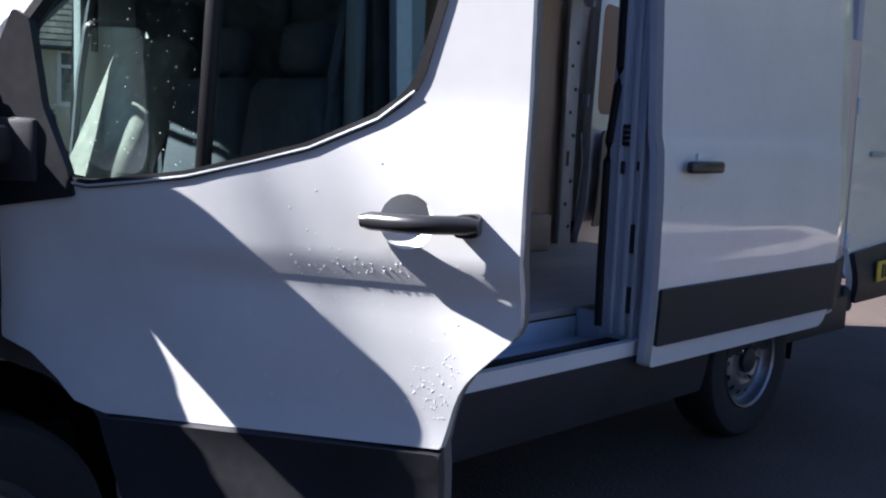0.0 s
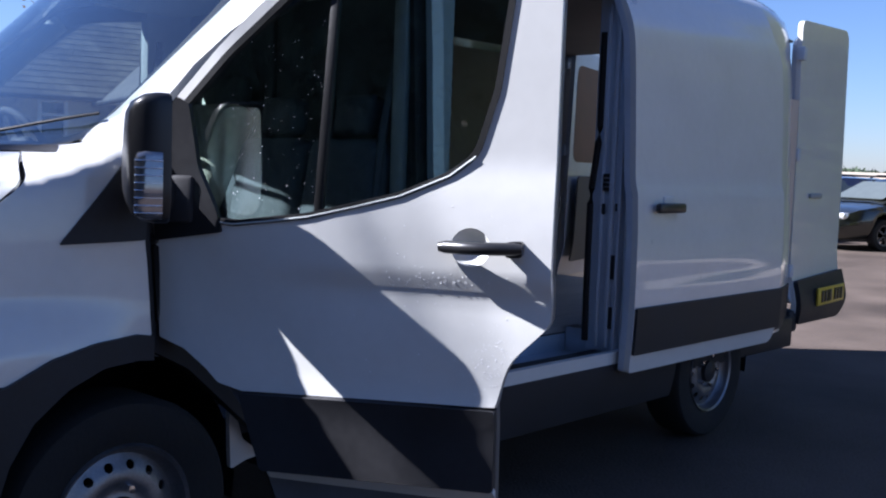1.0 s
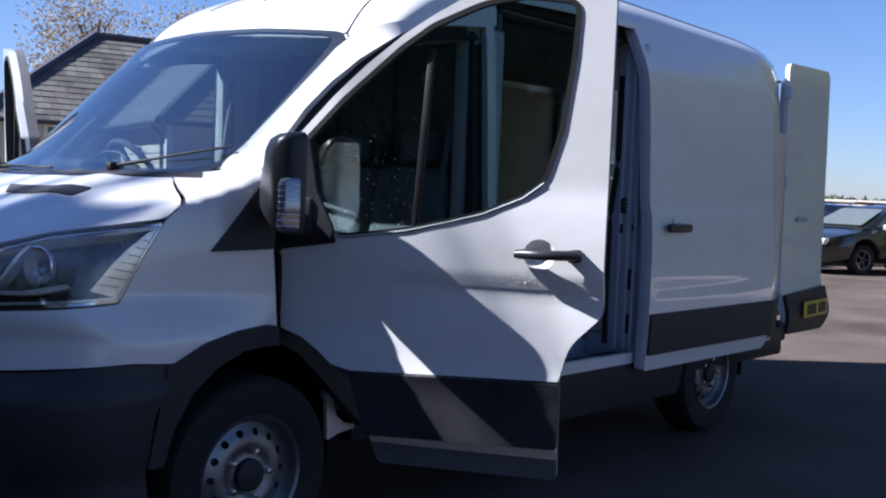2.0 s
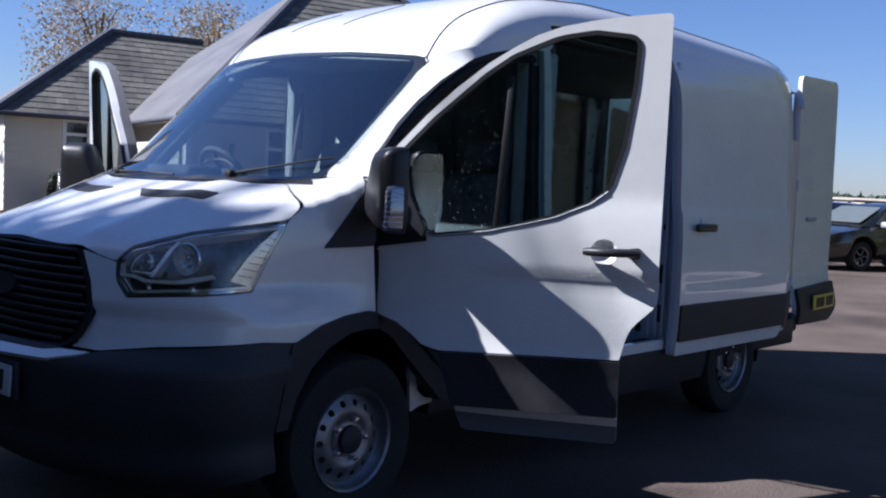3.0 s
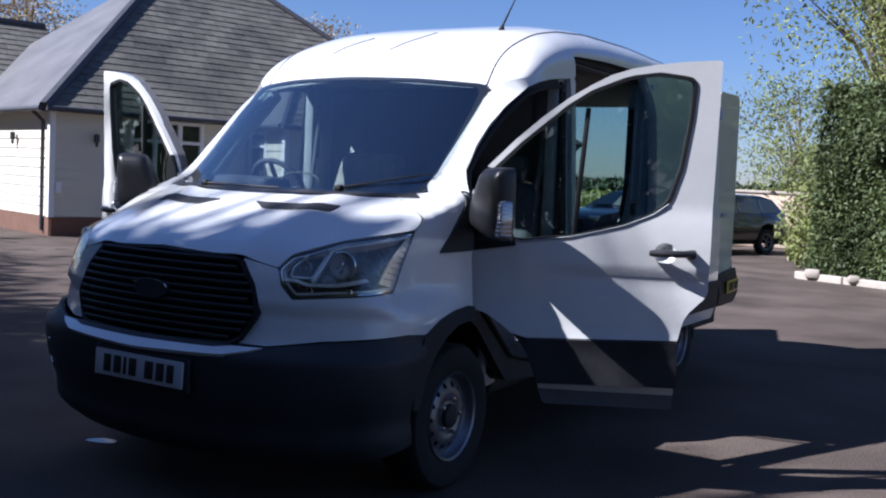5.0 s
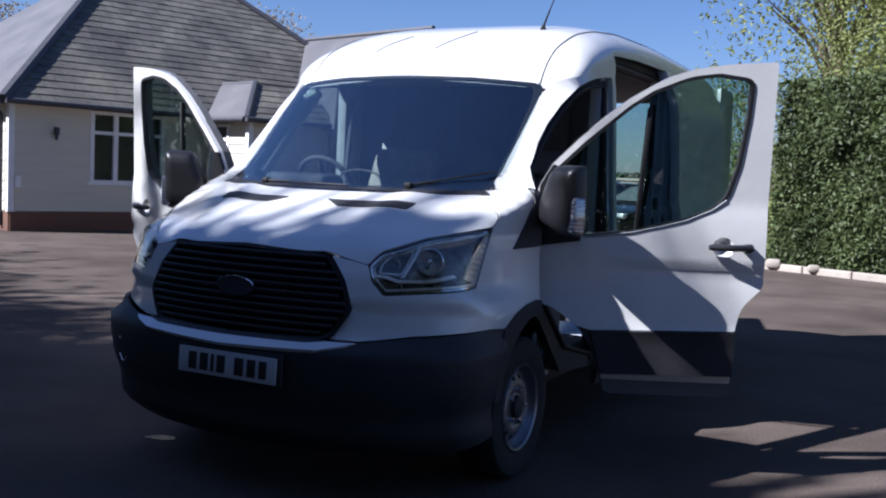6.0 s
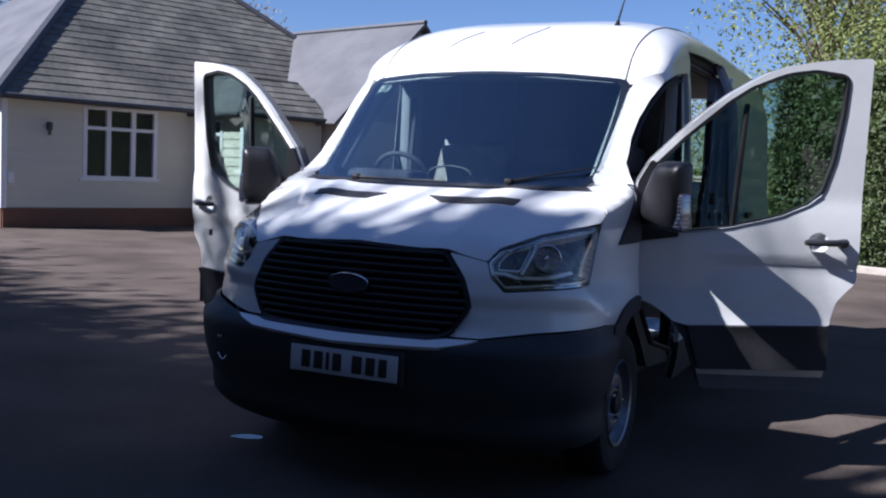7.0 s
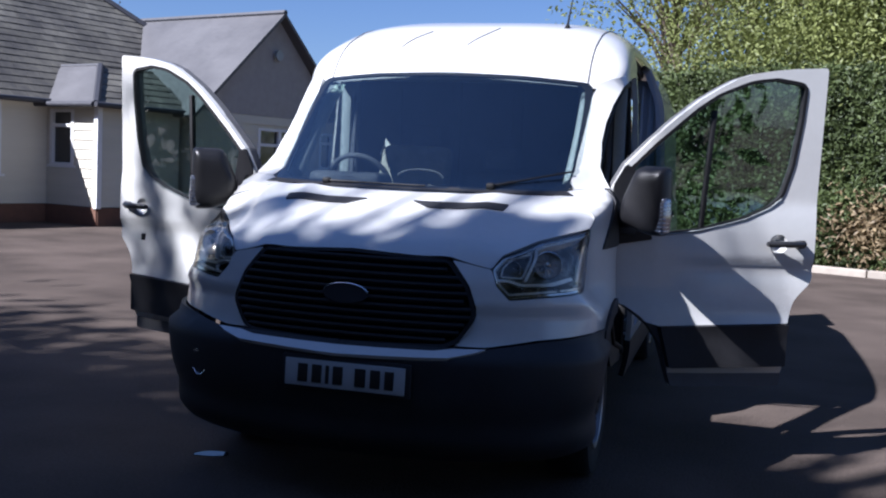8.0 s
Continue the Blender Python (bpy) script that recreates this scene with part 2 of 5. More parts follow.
def front_y(x, z):
    """The y of the van's outer skin at x, z, seen from the front."""
    lo = nose_y(z)
    hi, x = lo + 0.8, abs(x)
    if x < 1e-6:
        return lo
    for _ in range(24):
        mid = (lo + hi) / 2
        if side_x(mid, z) < x:
            lo = mid
        else:
            hi = mid
    return (lo + hi) / 2


def skin(u, z):
    """The left half of the skin by u = x + y and z."""
    lo, hi = nose_y(z), u
    if u <= lo:
        return (u - lo, lo, z)
    for _ in range(26):
        mid = (lo + hi) / 2
        if mid + side_x(mid, z) < u:
            lo = mid
        else:
            hi = mid
    y = (lo + hi) / 2
    return (u - y, y, z)

def su(y, z):
    return (y + side_x(y, z), z)


def fu(x, z):
    return (x + front_y(x, z), z)


roof_c = table((1.40, 1.6, 1.8, 2.0, 2.125, 2.4, 2.8, 3.5, 5.5), (1.975, 2.095, 2.20, 2.278, 2.325, 2.385, 2.43, 2.45, 2.41), 0.06)
roof_e = table((1.50, 1.62, 1.8, 2.0, 2.3, 5.5), (1.93, 1.965, 2.02, 2.06, 2.08, 2.08), 0.05)
REAR = 5.45


def roof_at(a, y):
    """The roof by a, from -1 to 1 across it, and y."""
    y0 = 1.42 + 0.20 * a * a
    e = roof_e(y)
    z = e + (roof_c(y) - e) * max(1 - abs(a) ** 4.6, 0) ** (1 / 2.4)
    zf = 1.975 - 0.035 * a * a
    z = zf + (z - zf) * (1 - math.exp(-max(y - y0, 0) / 0.10))
    return Vector((a * side_x(y, e), y, z))


van = tagged(new("delivery_van"), "white medium-roof panel van standing on the drive with its doors open", "van")


def vp(name, bm, material, label="", smooth=True, parent=None):
    return part(name, bm, material, parent or van, label, smooth)


def both(name, make, material, label="", parent=None):
    """A part on the van's left and its mirror image on its right."""
    return vp(name, make(), material, label, parent=parent), vp(name, flip(make()), material, label, parent=parent)


LIGHT_LOOP = rounded([fu(0.585, 1.052), fu(0.62, 1.105), fu(0.74, 1.165), su(0.70, 1.215), su(0.615, 1.09), su(0.535, 0.957), fu(0.80, 0.940), fu(0.665, 0.928), fu(0.61, 0.985)], 0.02, 3)


def wing_skin(u, z):
    """The skin with the fold that runs below the headlight."""
    p = Vector(skin(u, z))
    k = min(max((0.62 - p.y) / 0.3, 0), 1) * min(max((0.895 - z) / 0.028, 0), 1)
    return p - 0.024 * k * Vector((p.x, p.y - 0.9, 0)).normalized()


def wing():
    """Front wing and nose side, round the headlight."""
    lp = [fu(0.428, 1.083), fu(0.585, 1.05), fu(0.61, 0.985), fu(0.665, 0.928), fu(0.80, 0.940), su(0.535, 0.957), su(0.615, 1.09)] + [su(0.70 + 0.015 * k, 1.217 + 0.0128 * k) for k in range(9)] + [su(0.86, 1.36), su(0.985, 1.385), su(1.09, 1.39), su(1.065, 1.14), su(1.085, 0.86)]
    lp += [su(y, z) for y, z in ((1.04, 0.868), (0.93, 0.858), (0.80, 0.825), (0.69, 0.772))]
    lp += [su(0.54, 0.785), su(0.39, 0.778), fu(0.80, 0.765), fu(0.60, 0.735), fu(0.47, 0.737), fu(0.556, 0.86), fu(0.509, 0.98)]
    return sheet(rounded(lp, 0.008, 2), wing_skin, 0.012, 0.03)


both("front_wing", wing, PAINT)


def bumper():
    lp = [fu(0.0, 0.735), fu(0.45, 0.735), fu(0.60, 0.733), fu(0.80, 0.763), su(0.39, 0.776), su(0.54, 0.783), su(0.68, 0.770), su(0.615, 0.62), su(0.60, 0.45), su(0.62, 0.30), fu(0.85, 0.25), fu(0.5, 0.235)] + [fu(0.0, 0.23 + 0.028 * k) for k in range(18)]

    def f(u, z):
        x, y, z = skin(u, z)
        lip = min(max((0.738 - z) / 0.03, 0), 1)
        out = 0.006 + 0.034 * lip * lip * (3 - 2 * lip) - 0.018 * min(max((0.69 - z) / 0.2, 0), 1) - 0.02 * math.exp(-((z - 0.42) / 0.06) ** 2)
        n = Vector((x, y - 0.9, 0)).normalized()
        return Vector((x, y, z)) + out * n
    return sheet(rounded(lp, 0.01, 2), f, 0.02, 0.035)


bl, br = both("front_bumper", bumper, CLAD, "black textured plastic bumper")
for sgn in (-1,):
    lamp = tube([(sgn * (0.66 + 0.028 * k), front_y(0.66 + 0.028 * k, 0.5) - 0.026, 0.53 - 0.04 * k + 0.0125 * k * k) for k in range(4)], 0.004, 8)
    part("fog_lamp_trim", lamp, CHROME, bl if sgn > 0 else br, "bright fog lamp trim")
    part("fog_lamp_stud", box(sgn * 0.71, front_y(0.71, 0.6) - 0.03, 0.61, 0.03, 0.02, 0.02, 0.006), CHROME, bl if sgn > 0 else br)


def hood_at(x, z):
    rib = 0.009 * math.exp(-((abs(x) - 0.40 - 0.25 * (z - 1.1)) / 0.07) ** 2)
    return Vector((x, front_y(x, z) - 0.3 * rib, z + rib))


def bonnet():
    lp = [(-0.426, 1.088), (0.0, 1.108), (0.426, 1.088), (0.585, 1.054), (0.62, 1.11), (0.74, 1.17), *[(side_x(0.694 + 0.015 * k, 1.219 + 0.0128 * k), 1.219 + 0.0128 * k) for k in range(9)], (side_x(0.85, 1.352), 1.352), (0.70, 1.352), (0.35, 1.345), (0.0, 1.342)]
    lp += [(-x, z) for x, z in reversed(lp[3:-1])]

    return sheet(rounded(lp, 0.008, 2), hood_at, 0.012, 0.03)


hood = vp("bonnet", bonnet(), PAINT, "white bonnet with two black vents")


def vent(sgn):
    c = [(0.11, 1.303), (0.545, 1.303), (0.535, 1.276), (0.20, 1.276)]
    return sheet(rounded([(sgn * x, z) for x, z in (c if sgn > 0 else c[::-1])], 0.006, 2), lambda x, z: hood_at(x, z) + Vector((0, -0.002, 0.004)), 0.006, 0.03)


for sgn in (1, -1):
    v = part("vent", vent(sgn), CLAD, hood, "black slatted air vent")

# windscreen with its black edge, wipers
WS = [(0.0, 1.347), (0.40, 1.352), (0.72, 1.36), (0.79, 1.40, 0.05), (0.79, 1.60), (0.785, 1.80), (0.77, 1.945, 0.05), (0.40, 1.968), (0.0, 1.975)]
WS = WS + [(-p[0], *p[1:]) for p in reversed(WS[1:-1])]
WS_IN = [(p[0] * 0.955, 1.372 + (p[1] - 1.347) * 0.935, *p[2:]) for p in WS]
vp("windscreen", sheet(rounded(WS, 0.01, 3), lambda x, z: Vector((x, front_y(x, z), z)), 0.006, 0.06), SCREEN, "large curved windscreen").visible_shadow = False
vp("windscreen_seal", sheet(rounded(WS, 0.01, 3), lambda x, z: Vector((x, front_y(x, z) + 0.008, z)), 0.012, 0.045, holes=[rounded(WS_IN, 0.01, 3)]), RUBBER, "black windscreen border")
for (x0, z0), (x1, z1), xb in (((0.42, 1.385), (0.76, 1.47), 0.36), ((-0.40, 1.375), (0.12, 1.372), 0.0)):
    pts = [Vector((x0 + (x1 - x0) * k / 8, front_y(x0 + (x1 - x0) * k / 8, z0 + (z1 - z0) * k / 8) - 0.03, z0 + (z1 - z0) * k / 8)) for k in range(9)]
    w = vp("wiper", tube(pts, [0.0075] * 3 + [0.005] * 6, 6), RUBBER, "black wiper arm and blade")
    part("pivot", box(x0, front_y(x0, z0) - 0.028, z0, 0.04, 0.04, 0.03, 0.010), RUBBER, w)
scuttle = [(-0.80, 1.356), (0.80, 1.356), (0.76, 1.376), (0.0, 1.368), (-0.76, 1.376)]
vp("scuttle", sheet(scuttle, lambda x, z: Vector((x, front_y(x, z) - 0.006, z)), 0.01, 0.04), CLAD, "black scuttle below the windscreen")

# body sides
OPENING = [(-0.04, 1.39), (0.04, 1.50), (0.16, 1.625), (0.28, 1.735), (0.40, 1.83), (0.50, 1.895), (0.58, 1.945), (0.67, 1.98), (0.78, 2.005), (0.89, 2.022), (1.07, 2.042, 0.02), (1.07, 1.09), (1.075, 0.965, 0.03), (0.97, 0.86, 0.04), (0.94, 0.77, 0.04), (0.945, 0.41, 0.02), (0.335, 0.41, 0.02), (0.30, 0.50), (0.25, 0.64), (0.19, 0.72), (0.12, 0.78), (0.05, 0.825), (-0.03, 0.85), (-0.05, 1.12)]
DOOR = [(-0.05, 1.39), (0.022, 1.522), (0.142, 1.647), (0.262, 1.757), (0.382, 1.852), (0.484, 1.916), (0.568, 1.962), (0.662, 1.995), (0.775, 2.018), (0.888, 2.034), (1.07, 2.050, 0.02), (1.07, 1.09), (1.075, 0.965, 0.03), (0.97, 0.86, 0.04), (0.94, 0.77, 0.04), (0.945, 0.41, 0.02), (0.335, 0.41, 0.02), (0.30, 0.50), (0.25, 0.64), (0.19, 0.72), (0.12, 0.78), (0.05, 0.825), (-0.03, 0.85), (-0.05, 1.12)]


def side_loop(slider):
    lp = [(0.985, 1.387), (1.10, 1.478), (1.30, 1.672), (1.50, 1.866), (1.60, 1.952)]
    lp += [(y, roof_e(y) + 0.002) for y in ((1.66, 1.8, 2.0, 2.2) if slider else (1.66, 1.8, 2.0, 2.3))]
    if slider:
        lp += [(2.26, roof_e(2.3) + 0.002), (2.26, 0.56), (3.46, 0.56), (3.46, roof_e(3.5) + 0.002)]
    lp += [(y, roof_e(y) + 0.002) for y in ((4.0, 5.0, REAR) if slider else (3.0, 4.0, 5.0, REAR))]
    lp += [(REAR, 0.46)] + [(4.38 + 0.42 * math.cos(a), 0.42 + 0.42 * math.sin(a)) for a in [radians(k) for k in range(10, 171, 16)]]
    lp += [(3.5, 0.50), (2.30, 0.50), (2.085, 0.50)] + [(1.13 + p[0] + 0.004, p[1]) for p in reversed(OPENING[:15])]
    return lp


left = vp("body_side", sheet(side_loop(1), lambda y, z: Vector((side_x(y, z), y, z)), 0.03, 0.07), PAINT, "white body side with an open sliding door")
right = vp("body_side", flip(sheet(side_loop(0), lambda y, z: Vector((side_x(y, z), y, z)), 0.03, 0.09)), PAINT, "white body side")


def roof():
    bm = bmesh.new()
    na, ny = 40, 60
    rows = []
    for j in range(ny + 1):
        row = []
        for i in range(na + 1):
            a = math.sin((i / na * 2 - 1) * math.pi / 2)
            y0 = 1.42 + 0.20 * a * a
            k = (j / ny) ** 1.6
            row.append(bm.verts.new(roof_at(a, y0 + (REAR - y0) * k)))
        rows.append(row)
    for r0, r1 in zip(rows, rows[1:]):
        for i in range(na):
            if i >= 37 and r0[37].co.y > 2.22 and r1[37].co.y < 3.58:
                continue      # the side opening reaches up into the roof's edge
            bm.faces.new((r0[i], r0[i + 1], r1[i + 1], r1[i]))
    bmesh.ops.delete(bm, geom=[v for v in bm.verts if not v.link_faces], context="VERTS")
    ret = bmesh.ops.extrude_face_region(bm, geom=list(bm.faces))
    bmesh.ops.translate(bm, vec=(0, 0, -0.02), verts=[v for v in ret["geom"] if isinstance(v, bmesh.types.BMVert)])
    bmesh.ops.recalc_face_normals(bm, faces=bm.faces)
    return sharpen(bm, 50)


top = vp("roof", roof(), PAINT, "white ribbed roof")
for a0, ya, yb in ((-0.40, 1.72, 1.98), (0.02, 1.74, 2.06)):
    part("roof_rib", tube([roof_at(a0 + 0.02 * k, ya + (yb - ya) * k / 6) + Vector((0, 0, 0.0)) for k in range(7)], 0.0045, 6), GREYB, top)
for sgn in (1, -1):
    part("roof_gutter", tube([roof_at(sgn * min(0.735 / side_x(y, roof_e(y)), 0.985), y) for y in [1.585 + 3.85 * (k / 40) ** 1.6 for k in range(41)]], 0.005, 6), GREYB, top)
vp("aerial", tube([roof_at(0.56, 2.13) + Vector((0, 0, -0.005)), roof_at(0.56, 2.13) + Vector((0, 0.015, 0.03)), roof_at(0.56, 2.13) + Vector((0, 0.16, 0.21))], [0.02, 0.007, 0.003], 8), RUBBER, "short black roof aerial")


# black sail in front of the door, arch trims, liners
both("sail_panel", lambda: sheet(rounded([(0.84, 1.116), (1.062, 1.126), (1.085, 1.395), (1.06, 1.40)], 0.006, 2), lambda y, z: Vector((side_x(y, z) + 0.006 + 0.005 * min(max((y - 0.80) / 0.15, 0), 1) * min(max((1.38 - z) / 0.08, 0), 1), y, z)), 0.03, 0.025), CLAD, "black triangular trim panel")


def arch_trim():
    outer = [(0.655, 0.765), (0.69, 0.776), (0.80, 0.828), (0.93, 0.861), (1.04, 0.871), (1.084, 0.863)]
    inner = [(1.086, 0.795), (1.04, 0.80), (0.94, 0.79), (0.84, 0.745), (0.75, 0.67), (0.69, 0.57), (0.655, 0.45), (0.60, 0.45)]
    return sheet(outer + inner, lambda y, z: Vector((side_x(y, z) + 0.014, y, z)), 0.03, 0.05)


both("arch_trim", arch_trim, CLAD, "black wheel arch trim")


def liner(yc, x0=0.45):
    """A half barrel over the wheel; at the rear of the front arch it stays inside the sill."""
    bm = bmesh.new()
    rows = [[bm.verts.new((x if x < 0.9 or yc > 2 or k > 45 else 0.855, yc + 0.43 * math.cos(radians(k)), 0.36 + 0.44 * math.sin(radians(k)))) for k in range(-10, 191, 10)] for x in (x0, 0.93)]
    for i in range(len(rows[0]) - 1):
        bm.faces.new((rows[0][i], rows[0][i + 1], rows[1][i + 1], rows[1][i]))
    bm.faces.new(rows[0])
    return bm


for yc in (1.04, 4.38):
    both("arch_liner", lambda: liner(yc, 0.45 if yc < 2 else 0.62), RUBBER, "dark wheel arch liner")
both("sill_end", lambda: sheet(rounded([(1.437, 0.655), (1.450, 0.66), (1.460, 0.56), (1.487, 0.475), (1.53, 0.440), (1.584, 0.428), (1.582, 0.414), (1.50, 0.405), (1.443, 0.385), (1.436, 0.52)], 0.01, 3), lambda y, z: Vector((0.876, y, z)), 0.02, 0.03), PAINT, "white painted foot of the door pillar")


# wheels
def wheel(sgn, yc):
    out = 0.955
    ty = lathe([(0.75, 0.215), (0.735, 0.27), (0.745, 0.325), (0.77, 0.342), (0.93, 0.342), (0.952, 0.325), (0.962, 0.27), (0.945, 0.212), (0.90, 0.205)], 48)
    wh = lambda bm: (flip(bm) if sgn < 0 else bm)
    mv = Matrix.Translation((0, yc, 0.34))
    t = link("wheel", wh(ty), TYRE, van, "steel wheel with a black tyre", m=mv)
    part("rim", wh(lathe([(0.76, 0.20), (0.88, 0.205), (0.945, 0.213), (0.955, 0.208), (0.948, 0.198), (0.915, 0.19), (0.905, 0.178)], 48)), STEEL, t, "silver steel rim", m=mv)
    dz = table((0.0, 0.06, 0.075, 0.10, 0.13, 0.18), (0.925, 0.925, 0.915, 0.93, 0.928, 0.903), 0.008)
    circ = lambda r, n, cx=0, cy=0: [(cx + r * math.cos(2 * math.pi * k / n), cy + r * math.sin(2 * math.pi * k / n)) for k in range(n)]
    holes = [circ(0.0135, 10, 0.148 * math.cos(k * math.pi / 7), 0.148 * math.sin(k * math.pi / 7)) for k in range(14)]
    part("disc", wh(sheet(circ(0.182, 48), lambda u, v: Vector((dz(math.hypot(u, v)), u, v)), 0.006, 0.014, holes=holes)), STEEL, t, "pierced silver wheel disc", m=mv)
    part("hub_cap", wh(lathe([(0.92, 0.058), (0.945, 0.055), (0.955, 0.03), (0.956, 0.001)], 24)), CLAD, t, "black hub cap", m=mv)
    for k in range(5):
        part("wheel_nut", wh(joined(lathe([(0.92, 0.012), (0.945, 0.011), (0.946, 0.001)], 6))), CHROME, t, m=mv @ Matrix.Translation((0, 0.082 * math.cos(k * 1.2566), 0.082 * math.sin(k * 1.2566))))
    return t


for sgn in (1, -1):
    for yc in (1.04, 4.38):
        wheel(sgn, yc)


# grille with its bars and a plain oval badge
G_LOOP = [(-0.42, 1.085, 0.025), (0.0, 1.105), (0.42, 1.085, 0.025), (0.505, 0.98), (0.553, 0.86, 0.04), (0.475, 0.735, 0.05), (0.0, 0.722), (-0.475, 0.735, 0.05), (-0.553, 0.86, 0.04), (-0.505, 0.98)]
LIP = [(-0.60, 0.7345), (-0.475, 0.7335), (-0.40, 0.724), (0.0, 0.7205), (0.40, 0.724), (0.475, 0.7335), (0.60, 0.7345), (0.56, 0.722), (0.46, 0.702), (0.0, 0.690), (-0.46, 0.702), (-0.56, 0.722)]
vp("grille_lip", sheet(LIP[::-1], lambda x, z: Vector((x, front_y(x, z) - 0.022 - 0.9 * max(0.735 - z, 0), z)), 0.02, 0.03), PAINT, "narrow white lip below the grille")
grille = vp("grille", sheet(rounded(G_LOOP, 0.01, 4), lambda x, z: Vector((x, front_y(x, z) + 0.045, z)), 0.01, 0.05), RUBBER, "black grille with horizontal bars")
inner = rounded([(p[0] * 0.967, 0.915 + (p[1] - 0.915) * 0.945, *p[2:]) for p in G_LOOP], 0.01, 4)
part("grille_frame", sheet(rounded(G_LOOP, 0.01, 4), lambda x, z: Vector((x, front_y(x, z) - 0.002, z)), 0.06, 0.04, holes=[inner]), RUBBER, grille, "black grille surround")
for k in range(11):
    z = 0.757 + 0.0315 * k
    xs = [x for x in [i * 0.01 for i in range(-56, 57)] if within((x, z), inner)]
    part("bar", tube([(x, front_y(x, z) + 0.006, z) for x in xs[::4]], 0.0118, 8), GRILLE, grille)
ov = lambda r: [(0.10 * r * math.cos(k * math.pi / 16), 0.925 + 0.042 * r * math.sin(k * math.pi / 16)) for k in range(32)]
badge = part("badge", sheet(ov(1), lambda x, z: Vector((x, front_y(x, z) - 0.012, z)), 0.02, 0.02), CLAD, grille, "plain dark oval badge")
part("badge_ring", tube([(0.10 * math.cos(radians(a)), front_y(0.1 * math.cos(radians(a)), 0.925) - 0.016, 0.925 + 0.042 * math.sin(radians(a))) for a in range(10, 171, 10)], 0.0028, 6), CHROME, grille, "thin bright oval ring")


# number plates: plain bars for the characters
def plate(name, material, label, m, parent=van):
    p = part(name, box(0, 0, 0, 0.52, 0.012, 0.111, 0.004), material, parent, label, m=m)
    x = -0.205
    for k, w in enumerate((0.05, 0.05, 0.018, 0.05, 0, 0.055, 0.05, 0.045)):
        if not w:
            x += 0.033
            continue
        part("plate_bar", box(x + w / 2, -0.008, 0, w * 0.86, 0.006, 0.075, 0.002), INK, p, m=m)
        x += w + 0.012
    return p


part("plate_holder", box(0.048, front_y(0, 0.6) - 0.030, 0.597, 0.56, 0.02, 0.14, 0.006), CLAD, van)
plate("number_plate", PLATE_W, "white number plate with dark bars", pose(0.048, front_y(0, 0.6) - 0.048, 0.597, -3, 0, 0))


def shrink(loop, d):
    """The loop moved inward by d."""
    n, out = len(loop), []
    area = sum(loop[i - 1][0] * loop[i][1] - loop[i][0] * loop[i - 1][1] for i in range(n))
    sg = 1 if area > 0 else -1
    for i in range(n):
        a, p, b = Vector(loop[i - 1][:2]), Vector(loop[i][:2]), Vector(loop[(i + 1) % n][:2])
        t = ((p - a).normalized() + (b - p).normalized())
        t = t.normalized() if t.length > 1e-6 else Vector((1, 0))
        out.append(p + sg * d * Vector((-t.y, t.x)))
    return out


